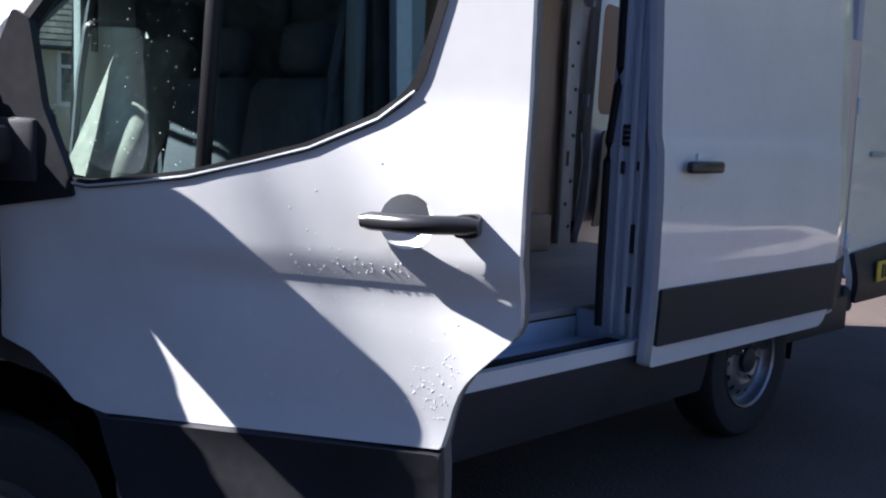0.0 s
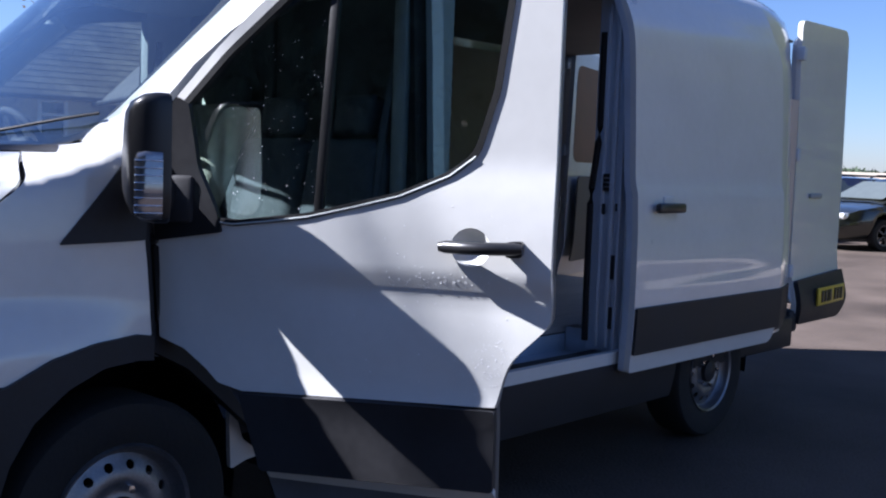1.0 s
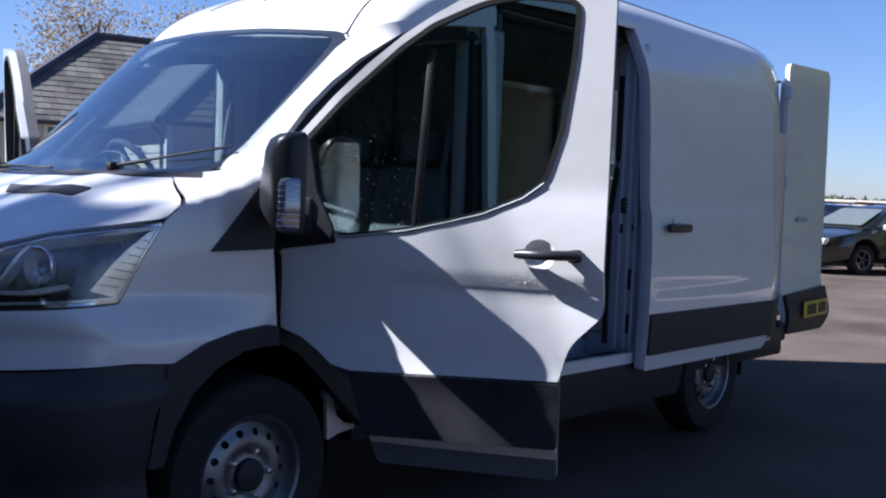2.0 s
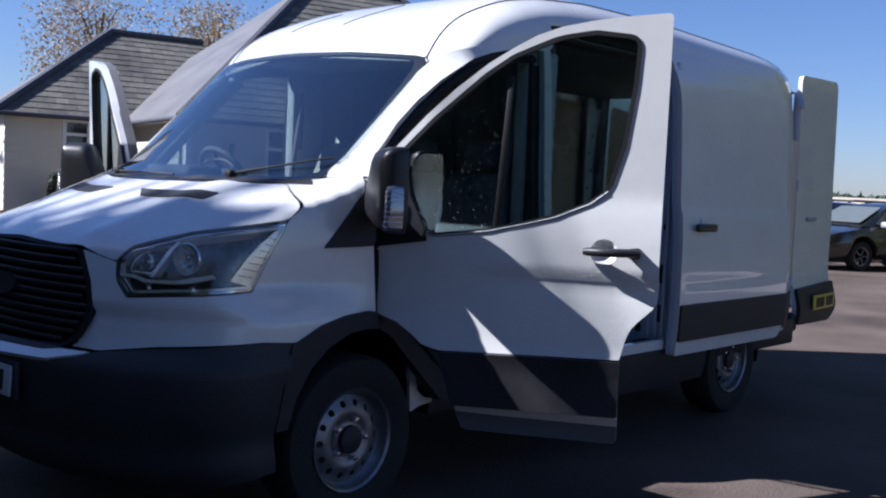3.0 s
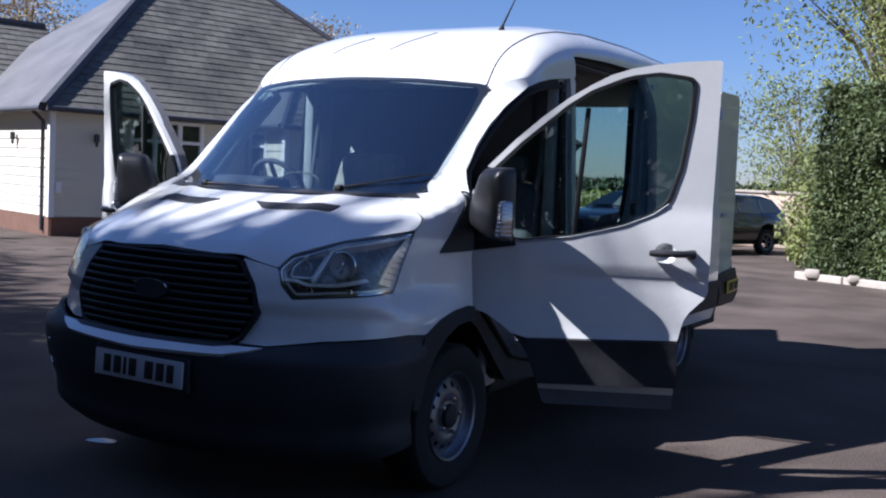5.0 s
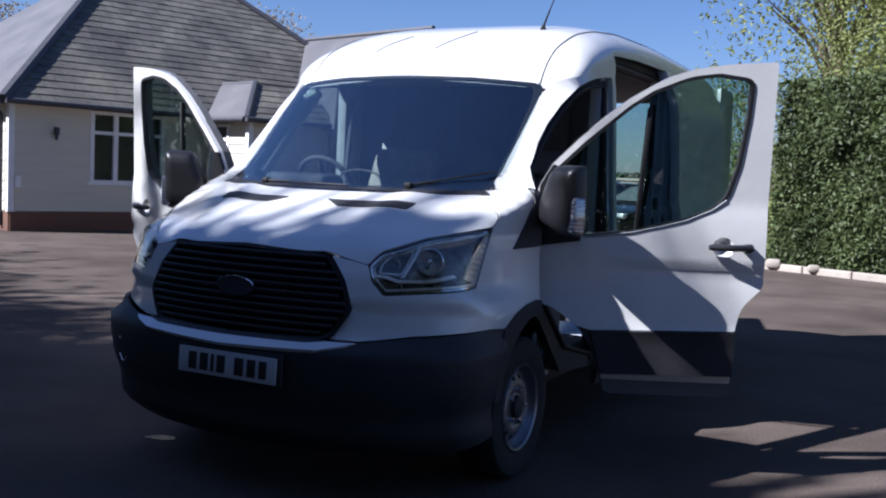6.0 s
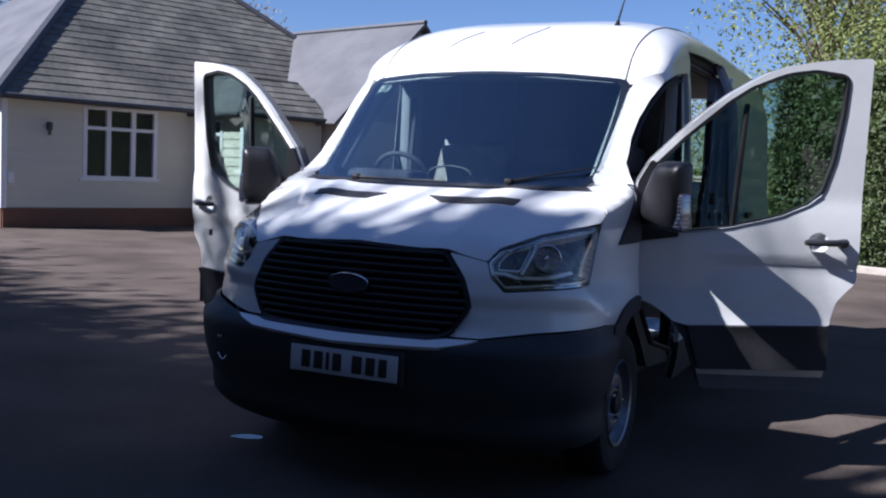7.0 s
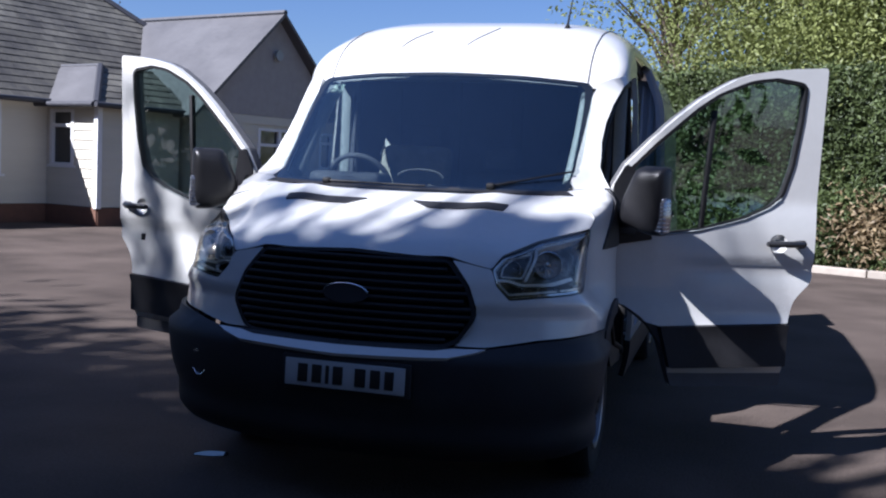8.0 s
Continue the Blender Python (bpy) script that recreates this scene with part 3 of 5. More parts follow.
# headlights
def headlight(sgn):
    fl = (lambda b: flip(b)) if sgn < 0 else (lambda b: b)
    back = lambda d: (lambda u, z: Vector(skin(u, z)) + d * Vector((-0.35, 0.93, 0)))
    h = vp("headlight", fl(sheet(LIGHT_LOOP, back(0.085), 0.008, 0.03)), LAMPBACK, "clear headlight with chrome reflectors")
    q = lambda name, loop, d, t, material, label="", step=0.02, holes=(): part(name, fl(sheet(loop, back(d), t, step, holes=holes)), material, h, label)
    q("lens", LIGHT_LOOP, 0.003, 0.003, LENS, "clear lens", 0.03).visible_shadow = False
    q("bezel", LIGHT_LOOP, 0.006, 0.08, LAMPDARK, "black lamp bezel", 0.03, [shrink(LIGHT_LOOP, 0.006)])
    q("rim", shrink(LIGHT_LOOP, 0.0065), 0.012, 0.05, CHROME, "bright inner rim", 0.03, [shrink(LIGHT_LOOP, 0.015)])
    q("inner_step", shrink(LIGHT_LOOP, 0.016), 0.030, 0.03, LAMP, "bright stepped rim", 0.03, [shrink(LIGHT_LOOP, 0.024)])
    # inner chamber, round main beam and the fin between them
    cell = rounded([fu(0.628, 1.015), fu(0.715, 1.012), fu(0.735, 1.118), fu(0.665, 1.098), fu(0.632, 1.06)], 0.018, 4)
    q("dipped_chamber", cell, 0.060, 0.01, LAMPDARK, "smoky inner chamber")
    q("chamber_rim", cell, 0.036, 0.026, LAMP, "", 0.02, [shrink(cell, 0.006)])
    for x, z, r in ((0.672, 1.052, 0.030), (0.803, 1.070, 0.056)):
        y = front_y(x, z)
        at = Matrix.Translation((sgn * (x - 0.012), y + (0.045 if r < 0.04 else 0.032), z)) @ Matrix.Rotation(sgn * radians(90 if r < 0.04 else 108), 4, "Z")
        part("reflector", fl(lathe([(0.0, r), (0.018, r * 0.94), (0.034, r * 0.7), (0.044, r * 0.3), (0.046, 0.001)], 28)), LAMP if r > 0.04 else LAMPBACK, h, m=at)
        part("ring", fl(lathe([(0.0, r), (-0.005, r * 1.02), (0.0, r * 1.07), (0.010, r * 1.03)], 28)), CHROME, h, m=at)
        for k in range(12 if r > 0.04 else 0):
            a = 2 * math.pi * (k + 0.5) / 12
            part("reflector_facet", fl(tube([Vector((d, r * f * math.cos(a), r * f * math.sin(a))) for f, d in ((0.92, 0.017), (0.66, 0.031), (0.38, 0.039))], 0.0022, 5)), CHROME, h, m=at)
        part("bulb", fl(lathe([(0.042, r * 0.36), (0.016, r * 0.34), (0.004, r * 0.22), (0.0, 0.001)], 16)), CHROME, h, m=at)
    fin = [fu(0.738, 1.130), fu(0.748, 1.131), fu(0.728, 1.004), fu(0.716, 1.004)]
    q("reflector_fin", fin, 0.020, 0.045, LAMP)
    # bright strip that dips below the chambers and climbs to the outer tip
    strip = [fu(0.612, 1.002), fu(0.66, 1.000), fu(0.705, 0.984), fu(0.80, 0.985), su(0.31, 0.99), su(0.385, 1.01)]
    strip += [su(0.375, 1.022), su(0.305, 1.004), fu(0.80, 0.997), fu(0.71, 0.995), fu(0.665, 1.010), fu(0.612, 1.013)]
    q("chrome_strip", strip, 0.016, 0.03, LAMP, "bright divider strip")
    # dark lower chamber with two small cells
    low = [fu(0.655, 0.944), fu(0.80, 0.954), su(0.40, 0.972), su(0.36, 0.992), fu(0.80, 0.983), fu(0.71, 0.981), fu(0.665, 0.997), fu(0.632, 0.997)]
    q("lower_bezel", low, 0.045, 0.02, LAMPDARK, "dark lower lamp chamber")
    for x in (0.70, 0.835):
        part("lower_cell", fl(lathe([(0.0, 0.017), (0.012, 0.014), (0.018, 0.001)], 16)), CHROME, h, m=Matrix.Translation((sgn * x, front_y(x, 0.965) + 0.036, 0.964)) @ Matrix.Rotation(sgn * radians(72), 4, "Z"))
    # indicator: a ribbed mirror strip along the outer edge
    turn = [su(0.425, 1.000), su(0.515, 0.975), su(0.600, 1.10), su(0.672, 1.195), su(0.615, 1.175), su(0.50, 1.085)]
    q("indicator", turn, 0.030, 0.01, LAMP, "clear indicator")
    for k in range(7):
        y0, z0 = 0.455 + 0.024 * k, 1.020 + 0.022 * k
        part("indicator_rib", fl(tube([back(0.026)(*su(y0, z0)), back(0.026)(*su(y0 + 0.065, z0 - 0.012))], 0.0018, 5)), CHROME, h)
    edge = [su(0.530, 0.972), su(0.540, 0.972), su(0.612, 1.09), su(0.690, 1.205), su(0.676, 1.200), su(0.600, 1.09)]
    q("outer_rim", edge, 0.010, 0.03, CHROME, "bright outer edge")
    return h


headlight(1), headlight(-1)


def shell_body(loop, mid, layers, m):
    """A closed body of one outline, drawn in and out about its middle along its depth."""
    bm = bmesh.new()
    rings = [[bm.verts.new((mid[0] + (q[0] - mid[0]) * k, d, mid[1] + (q[1] - mid[1]) * k)) for q in loop] for d, k in layers]
    for a, b in zip(rings, rings[1:]):
        for i in range(len(loop)):
            bm.faces.new((a[i], a[(i + 1) % len(loop)], b[(i + 1) % len(loop)], b[i]))
    bm.faces.new(rings[0]), bm.faces.new(rings[-1])
    bmesh.ops.recalc_face_normals(bm, faces=bm.faces)
    bm.transform(m)
    return sharpen(bm, 40)


# front doors, built about the hinge: x outward, y along the door
DOOR_REAR = table((0.4, 0.70, 0.735, 0.78, 0.86, 0.95, 1.015, 1.03, 1.06, 1.075, 1.2, 1.28, 1.36, 2.05), (0.0, 0.004, 0.018, 0.007, 0.005, 0.0, -0.007, -0.007, 0.010, 0.012, 0.012, 0.008, 0.0, 0.022), 0.006)
DOOR_FORE = table((0.4, 0.72, 0.9, 1.2, 1.35, 2.05), (0.0, 0.012, -0.006, 0.006, 0.0, 0.015), 0.03)


def prof(s, z):
    """How far the door's skin stands out."""
    k = min(max((s - 0.25) / 0.25, 0), 1)
    return DOOR_FORE(z) + (DOOR_REAR(z) - DOOR_FORE(z)) * k - 0.02 * max(0.2 - s, 0) / 0.25


WIN = [(0.06, 1.19, 0.02), (0.20, 1.172), (0.42, 1.203), (0.67, 1.268), (0.80, 1.325), (0.875, 1.38, 0.05), (0.925, 1.55), (0.955, 1.78), (0.965, 1.966, 0.05), (0.79, 1.984), (0.65, 1.962, 0.05), (0.478, 1.888), (0.372, 1.815), (0.168, 1.636), (0.018, 1.482, 0.02)]


def front_door(sgn, turn, hinge=1.0, long=1.0):
    fl = (lambda b: flip(b)) if sgn < 0 else (lambda b: b)
    f = lambda off: (lambda s, z: Vector((prof(s, z) + off, s, z)))
    win, cup = rounded(WIN, 0.02, 4), [(0.862 + 0.052 * math.cos(k * math.pi / 10), 1.152 + 0.05 * math.sin(k * math.pi / 10)) for k in range(20)]
    upper = [p for p in DOOR[:14]] + [(0.942, 0.745), (0.60, 0.737), (0.24, 0.725), (0.165, 0.742), (0.12, 0.78), (0.05, 0.825), (-0.03, 0.85), (-0.05, 1.12)]
    d = vp("front_door", fl(sheet(rounded(upper, 0.006, 3), f(0), 0.035, 0.03, holes=[win, cup])), PAINT, "white front door standing wide open")
    d.matrix_basis = Matrix.Translation((sgn * hinge, 1.13, 0)) @ Matrix.Rotation(-sgn * radians(turn), 4, "Z") @ Matrix.Diagonal((1, long, 1, 1))
    p = lambda name, bm, m, label="": part(name, fl(bm), m, d, label)
    p("door_cladding", sheet(rounded([(0.235, 0.72), (0.60, 0.731), (0.943, 0.739), (0.944, 0.522), (0.30, 0.512)], 0.008, 2), f(0.016), 0.04, 0.05), CLAD, "black side cladding")
    p("door_skirt", sheet(rounded([(0.302, 0.507), (0.944, 0.517), (0.945, 0.41), (0.335, 0.41)], 0.012, 2), lambda s, z: Vector((-0.008 - 0.55 * (0.517 - z), s, z)), 0.02, 0.05), PAINT, "white lower door strip")
    p("window_seal", sheet(win, f(0.004), 0.03, 0.03, holes=[shrink(win, 0.017)]), RUBBER, "black window seal")
    # the highlight on the seal's lower edge, modelled as a thin pale tube
    run = [(0.10, 1.187), (0.20, 1.178), (0.31, 1.192), (0.42, 1.209), (0.55, 1.241), (0.67, 1.274), (0.80, 1.331), (0.866, 1.382)]
    p("glass_run", tube([f(0.003)(a, b) for a, b in run], 0.0035, 6), GREYIN, "thin pale strip in place of the window seal's highlight")
    pane = p("window_pane", sheet(shrink(win, 0.012), f(-0.022), 0.004, 0.08), GLASS, "clear door glass, wound up")
    pane.visible_shadow = False
    p("divider", box(-0.012, 0, 0, 0.03, 0.022, 0.62, 0.004), RUBBER, "dark glass divider").matrix_basis = pose(-sgn * 0.006, 0.455, 1.50, -3.5)
    p("sail", sheet(rounded([(-0.045, 1.12), (0.17, 1.155), (0.15, 1.215), (0.09, 1.33), (0.06, 1.50), (0.02, 1.52), (-0.04, 1.41)], 0.01, 2), f(0.008), 0.02, 0.04), GLOSSCLAD, "black mirror mount")
    p("cup", sheet(cup, lambda s, z: Vector((prof(s, z) - 0.03 * (1 - min(((s - 0.862) / 0.052) ** 2 + ((z - 1.152) / 0.05) ** 2, 1)) - 0.001, s, z)), 0.004, 0.012), PAINT)
    grip = [(prof(0.8, 1.155) + 0.012 + 0.036 * math.sin(math.pi * min(max(k / 11, 0.12), 0.88)), 0.785 + 0.215 * k / 11, 1.152 + 0.004 * k / 11) for k in range(12)]
    g = tube(grip, [0.012] + [0.017] * 10 + [0.012], 10)
    bmesh.ops.scale(g, vec=(1, 1, 1), verts=g.verts)
    p("door_handle", g, LAMPDARK, "black pull handle")
    p("handle_base", sheet(rounded([(0.955, 1.132), (1.0, 1.134), (1.0, 1.176), (0.955, 1.172)], 0.012, 3), f(0.025), 0.03, 0.02), LAMPDARK, "black lock cover")
    trim = [q for q in shrink(rounded(DOOR, 0.01, 3), 0.03)]
    p("inner_trim", sheet(trim, lambda s, z: Vector((prof(s, z) - 0.085, s, z)), -0.045, 0.06, holes=[shrink(win, -0.02)]), DARKIN, "dark inner door trim")
    p("door_edge", sheet(rounded(DOOR, 0.01, 3), lambda s, z: Vector((prof(s, z) - 0.03, s, z)), 0.05, 0.05, holes=[shrink(win, -0.012)]), GREYB, "dark inner door frame")
    # mirror
    swing = Matrix.Translation((0.183, 0.052, 0)) @ Matrix.Rotation(radians(37.5), 4, "Z")
    shell = rounded([(-0.130, 1.238, 0.03), (0.0, 1.190), (0.09, 1.184, 0.03), (0.11, 1.25), (0.108, 1.43), (0.104, 1.512, 0.025), (-0.052, 1.512, 0.04), (-0.135, 1.33, 0.05)], 0.03, 5)
    p("mirror_housing", shell_body(shell, (0.0, 1.35), ((-0.062, 0.5), (-0.058, 0.72), (-0.046, 0.87), (-0.022, 0.97), (0.005, 1.0), (0.034, 1.0), (0.040, 0.97), (0.026, 0.93)), swing), GLOSSCLAD, "black door mirror")
    p("mirror_arm", joined(box(0.03, 0.0, 1.25, 0.10, 0.06, 0.08, 0.02, 3), box(0.0, 0.03, 1.24, 0.03, 0.10, 0.13, 0.012, 2)), CLAD, "black mirror arm")
    p("mirror_glass", shell_body(shell, (0.0, 1.35), ((0.0265, 0.90), (0.030, 0.90)), swing), CHROME, "mirror glass")
    lens = [(-0.02, 1.198, 0.015), (0.026, 1.196, 0.02), (0.030, 1.27), (0.024, 1.365, 0.02), (0.0, 1.372, 0.015), (-0.022, 1.28)]
    at = swing @ Matrix.Translation((0.088, -0.012, 0))
    p("indicator_lens", shell_body(rounded(lens, 0.02, 4), (0.0, 1.28), ((-0.036, 0.75), (-0.03, 0.92), (-0.01, 1.0), (0.03, 1.0)), at), AMBERW, "clear ribbed indicator lens")
    for k in range(8):
        rb = box(0.003, -0.003, 1.214 + 0.0185 * k, 0.052, 0.068, 0.004, 0.0015, 1)
        rb.transform(at)
        p("lens_rib", rb, CHROME)
    p("hinge", box(-0.075, -0.02, 1.0, 0.04, 0.07, 0.09, 0.01), INNER)
    if sgn < 0:
        p("door_lock", box(prof(0.86, 0.97) + 0.001, 0.86, 0.97, 0.012, 0.035, 0.04, 0.005), LAMPDARK, "dark door lock")
    return d


front_left = front_door(1, 61)
front_door(-1, 69, 1.03, 1.03)

# rain drops on the open door
drops = bmesh.new()
rd_ = random.Random(11)
for k in range(520):
    t = rd_.random()
    if t < 0.42:
        s, z, off = rd_.gauss(0.80, 0.09), rd_.gauss(1.045, 0.022), 0.0
    elif t < 0.72:
        s, z, off = rd_.gauss(0.93, 0.035), rd_.gauss(0.86, 0.05), 0.0
    elif t < 0.80:
        s, z, off = rd_.uniform(0.45, 1.04), rd_.uniform(0.78, 1.3), 0.0
    else:
        s, z, off = rd_.uniform(0.18, 0.45), rd_.uniform(1.2, 1.75), -0.021
    if off == 0.0 and (s > 0.95 + max(0, (z - 0.84) * 0.9) or s > 1.05):
        continue
    if off and not within((s, z), WIN):
        continue
    r = 0.0005 + 0.0013 * rd_.random() ** 2 if off == 0 else rd_.uniform(0.0004, 0.0012)
    bmesh.ops.create_icosphere(drops, subdivisions=1, radius=r, matrix=Matrix.Translation((prof(s, z) + off, s, z)) @ Matrix.Diagonal((0.8, 1, rd_.uniform(1, 1.9), 1)))
ob = part("rain", drops, mat("water drop", (0.9, 0.9, 0.92), 0.05, 0.0, var=0.02, spec=1.0), front_left, "scattered rain drops")
ob["kind"] = "stuff"

# sliding door, standing open along the side
def sliding_door():
    lp = rounded([(3.395, 0.475, 0.015), (4.78, 0.475, 0.05), (4.84, 0.58), (4.845, 2.27, 0.06), (3.395, 2.25, 0.06)], 0.02, 4)
    base = table((0.4, 0.74, 0.80, 0.98, 1.10, 1.27, 1.315, 1.5, 2.3), (0.004, 0.008, 0.007, 0.010, 0.012, 0.012, 0.0, 0.0, -0.01), 0.01)
    fade = lambda y, a, b: min(max((y - a) / 0.08, 0), 1) * min(max((b - y) / 0.5, 0), 1)

    def crease(y, z):
        """The pressings: a raised lower panel with two tapering grooves."""
        g1 = math.exp(-((z - 1.115) / 0.03) ** 2) * fade(y, 3.40, 4.70)
        g2 = math.exp(-((z - 0.885) / 0.03) ** 2) * fade(y, 3.40, 4.80)
        return base(z) - 0.004 * g1 - 0.0025 * g2
    f = lambda off: (lambda y, z: Vector((side_x(min(y, 4.4), min(z, 2.1)) + 0.075 + off + crease(y, z) - 0.95 * max(z - 1.92, 0) ** 2, y, z)))
    band = lambda z0, z1: rounded([(3.40, z0), (4.835, z0), (4.84, z1), (3.40, z1)], 0.008, 2)
    d = vp("sliding_door", sheet(lp, f(0), 0.03, 0.03), PAINT, "white sliding door slid fully open")
    part("door_cladding", sheet(band(0.555, 0.765), f(0.014), 0.02, 0.08), CLAD, d, "black side cladding")
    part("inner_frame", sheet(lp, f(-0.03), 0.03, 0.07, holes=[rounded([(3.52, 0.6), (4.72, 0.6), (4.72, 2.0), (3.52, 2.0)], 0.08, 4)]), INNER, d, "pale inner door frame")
    hx = f(0)(3.75, 1.2).x
    part("door_handle", box(hx + 0.03, 3.625, 1.205, 0.03, 0.23, 0.045, 0.013, 3), LAMPDARK, d, "black pull handle")
    part("handle_cup", box(hx + 0.002, 3.645, 1.236, 0.012, 0.09, 0.04, 0.005, 3), PAINT, d)
    return d


sliding_door()

# rear doors, both open straight back; the left one carries the yellow plate
def rear_door(sgn, turn):
    fl = (lambda b: flip(b)) if sgn < 0 else (lambda b: b)
    lp = rounded([(0.0, 0.52, 0.03), (0.90, 0.52, 0.08), (0.90, 2.345, 0.06), (0.0, 2.30, 0.06)], 0.02, 4)
    bulge = lambda z: 0.05 * math.exp(-((z - 0.58) / 0.16) ** 2) - 0.015 * max(z - 1.3, 0) - 0.10 * max(z - 2.28, 0)
    f = lambda off: (lambda s, z: Vector((bulge(z) + off, s, z)))
    d = vp("rear_door", fl(sheet(lp, f(0), 0.03, 0.06)), PAINT, "white rear door standing open")
    d.matrix_basis = Matrix.Translation((0.85, REAR + 0.03, 0) if sgn > 0 else (-0.80, REAR - 0.10, 0)) @ Matrix.Rotation(sgn * radians(turn), 4, "Z")
    p = lambda name, bm, m, label="": part(name, fl(bm), m, d, label)
    p("door_bumper", sheet(rounded([(0.01, 0.48, 0.02), (0.80, 0.46, 0.06), (0.90, 0.56, 0.05), (0.895, 0.77), (0.01, 0.745)], 0.02, 3), f(0.03), 0.05, 0.05), CLAD, "black lower door panel")
    p("crease_strip", box(0.008 + bulge(1.25), 0.36, 1.255, 0.02, 0.22, 0.03, 0.008), GREYIN)
    inner = rounded([(-0.035, 0.6), (0.85, 0.6), (0.85, 2.2), (0.01, 2.2)], 0.08, 4)
    upper = rounded([(0.07, 1.42), (0.68, 1.42), (0.68, 2.10), (0.07, 2.10)], 0.10, 5)
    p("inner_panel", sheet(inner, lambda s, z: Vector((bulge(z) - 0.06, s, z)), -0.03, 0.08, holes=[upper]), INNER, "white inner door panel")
    p("upper_board", sheet(upper, lambda s, z: Vector((bulge(z) - 0.05, s, z)), 0.012, 0.1), BROWNB, "brown hardboard insert")
    p("lower_board", sheet(rounded([(0.0, 0.72), (0.78, 0.72), (0.78, 1.32), (0.05, 1.32)], 0.05, 4), lambda s, z: Vector((bulge(z) - 0.105, s, z)), 0.012, 0.1), GREYB, "grey hardboard panel")
    for z in (0.8, 1.5, 2.1):
        p("hinge", box(-0.01, 0.0, z, 0.05, 0.06, 0.08, 0.01), INNER)
    return d


rd = rear_door(1, 5)
plate("number_plate", PLATE_Y, "yellow rear number plate with dark bars", Matrix.Translation((0.093, 0.52, 0.63)) @ Matrix.Rotation(radians(90), 4, "Z"), rd)
rear_door(-1, -17.5)

# rear frame, tail lights, load space
for sgn in (1, -1):
    pl = part("rear_pillar", box(sgn * 0.815, 5.23, 1.36, 0.03, 0.12, 1.56, 0.008), INNER, left if sgn > 0 else right, "pale pierced rear pillar")
    for k in range(9):
        part("pillar_hole", box(sgn * 0.798, 5.255 - 0.04 * (k % 2), 0.72 + 0.14 * k, 0.006, 0.022, 0.022 if k != 3 else 0.09, 0.002), LAMPDARK, pl)
    part("hinge_strap", tube([(sgn * 0.79, 5.315, 0.78), (sgn * 0.775, 5.33, 1.1), (sgn * 0.79, 5.315, 1.30)], 0.010, 6), CHROME, pl, "bright door check strap")
vp("load_floor", joined(box(-0.125, 3.92, 0.60, 1.49, 3.05, 0.03, 0.004), box(0.745, 4.53, 0.60, 0.24, 1.80, 0.03, 0.004)), PLYFLOOR, "worn plywood load floor")
vp("under_body", joined(box(-0.12, 3.2, 0.45, 1.46, 4.2, 0.18, 0.02), box(0.78, 4.5, 0.45, 0.3, 1.8, 0.18, 0.02), box(0.72, 2.55, 0.40, 0.24, 1.9, 0.12, 0.02)), CLAD, "dark under body")
vp("rear_bumper", box(0, REAR + 0.03, 0.50, 1.80, 0.12, 0.14, 0.03), CLAD, "black rear bumper step")
vp("side_lining", box(-0.868, 3.80, 1.36, 0.012, 2.80, 1.50, 0.002), PLY, "plywood side lining")
vp("side_lining", box(0.86, 4.55, 1.22, 0.012, 1.75, 1.2, 0.002), PLY, "plywood side lining")
vp("roof_lining", box(0, 3.9, 2.16, 1.66, 2.95, 0.015, 0.004), GREYB, "dark roof lining")
bulk = vp("bulkhead", box(-0.02, 2.40, 1.36, 1.74, 0.03, 1.56, 0.01), DARKIN, "dark grey cab bulkhead")
for x in (-0.6, -0.2, 0.2, 0.6):
    part("bulkhead_rib", box(x, 2.375, 1.36, 0.06, 0.03, 1.35, 0.01), DARKIN, bulk)
both("wheel_box", lambda: box(0.73, 4.38, 0.72, 0.26, 0.94, 0.21, 0.01), PLYFLOOR, "boxed-in rear wheel arch")
# sliding door sill: a pale lip over a black skirt, and a step
vp("door_sill", joined(box(0.972, 2.90, 0.517, 0.04, 1.30, 0.022, 0.006), box(0.90, 2.90, 0.512, 0.10, 1.30, 0.012, 0.004)), INNER, "pale painted door sill")
vp("sill_track", joined(box(0.925, 2.90, 0.526, 0.045, 1.22, 0.016, 0.004), box(0.865, 2.90, 0.530, 0.05, 1.22, 0.024, 0.004)), RUBBER, "black rubber slide track")
vp("step_well", joined(box(0.76, 2.93, 0.49, 0.28, 1.20, 0.02, 0.004), box(0.622, 2.93, 0.535, 0.006, 1.20, 0.09, 0.001), box(0.74, 3.545, 0.55, 0.24, 0.02, 0.12, 0.004)), INNER, "pale painted side step")
both("sill_cladding", lambda: sheet(rounded([(2.08, 0.28), (3.94, 0.28), (3.94, 0.505), (2.08, 0.505)], 0.02, 2), lambda y, z: Vector((side_x(y, z) + 0.004 - 0.10 * max(0.4 - z, 0), y, z)), 0.03, 0.08), CLAD, "black sill cladding")
both("quarter_cladding", lambda: sheet(rounded([(4.83, 0.50), (5.44, 0.50), (5.44, 0.735), (4.83, 0.735)], 0.02, 2), lambda y, z: Vector((side_x(y, z) + 0.012, y, z)), 0.02, 0.08), CLAD, "black side cladding")
vp("slide_head", joined(box(0.80, 2.93, 2.20, 0.10, 1.28, 0.07, 0.01), box(0.72, 2.93, 2.16, 0.10, 1.28, 0.03, 0.01)), RUBBER, "dark upper slide track")

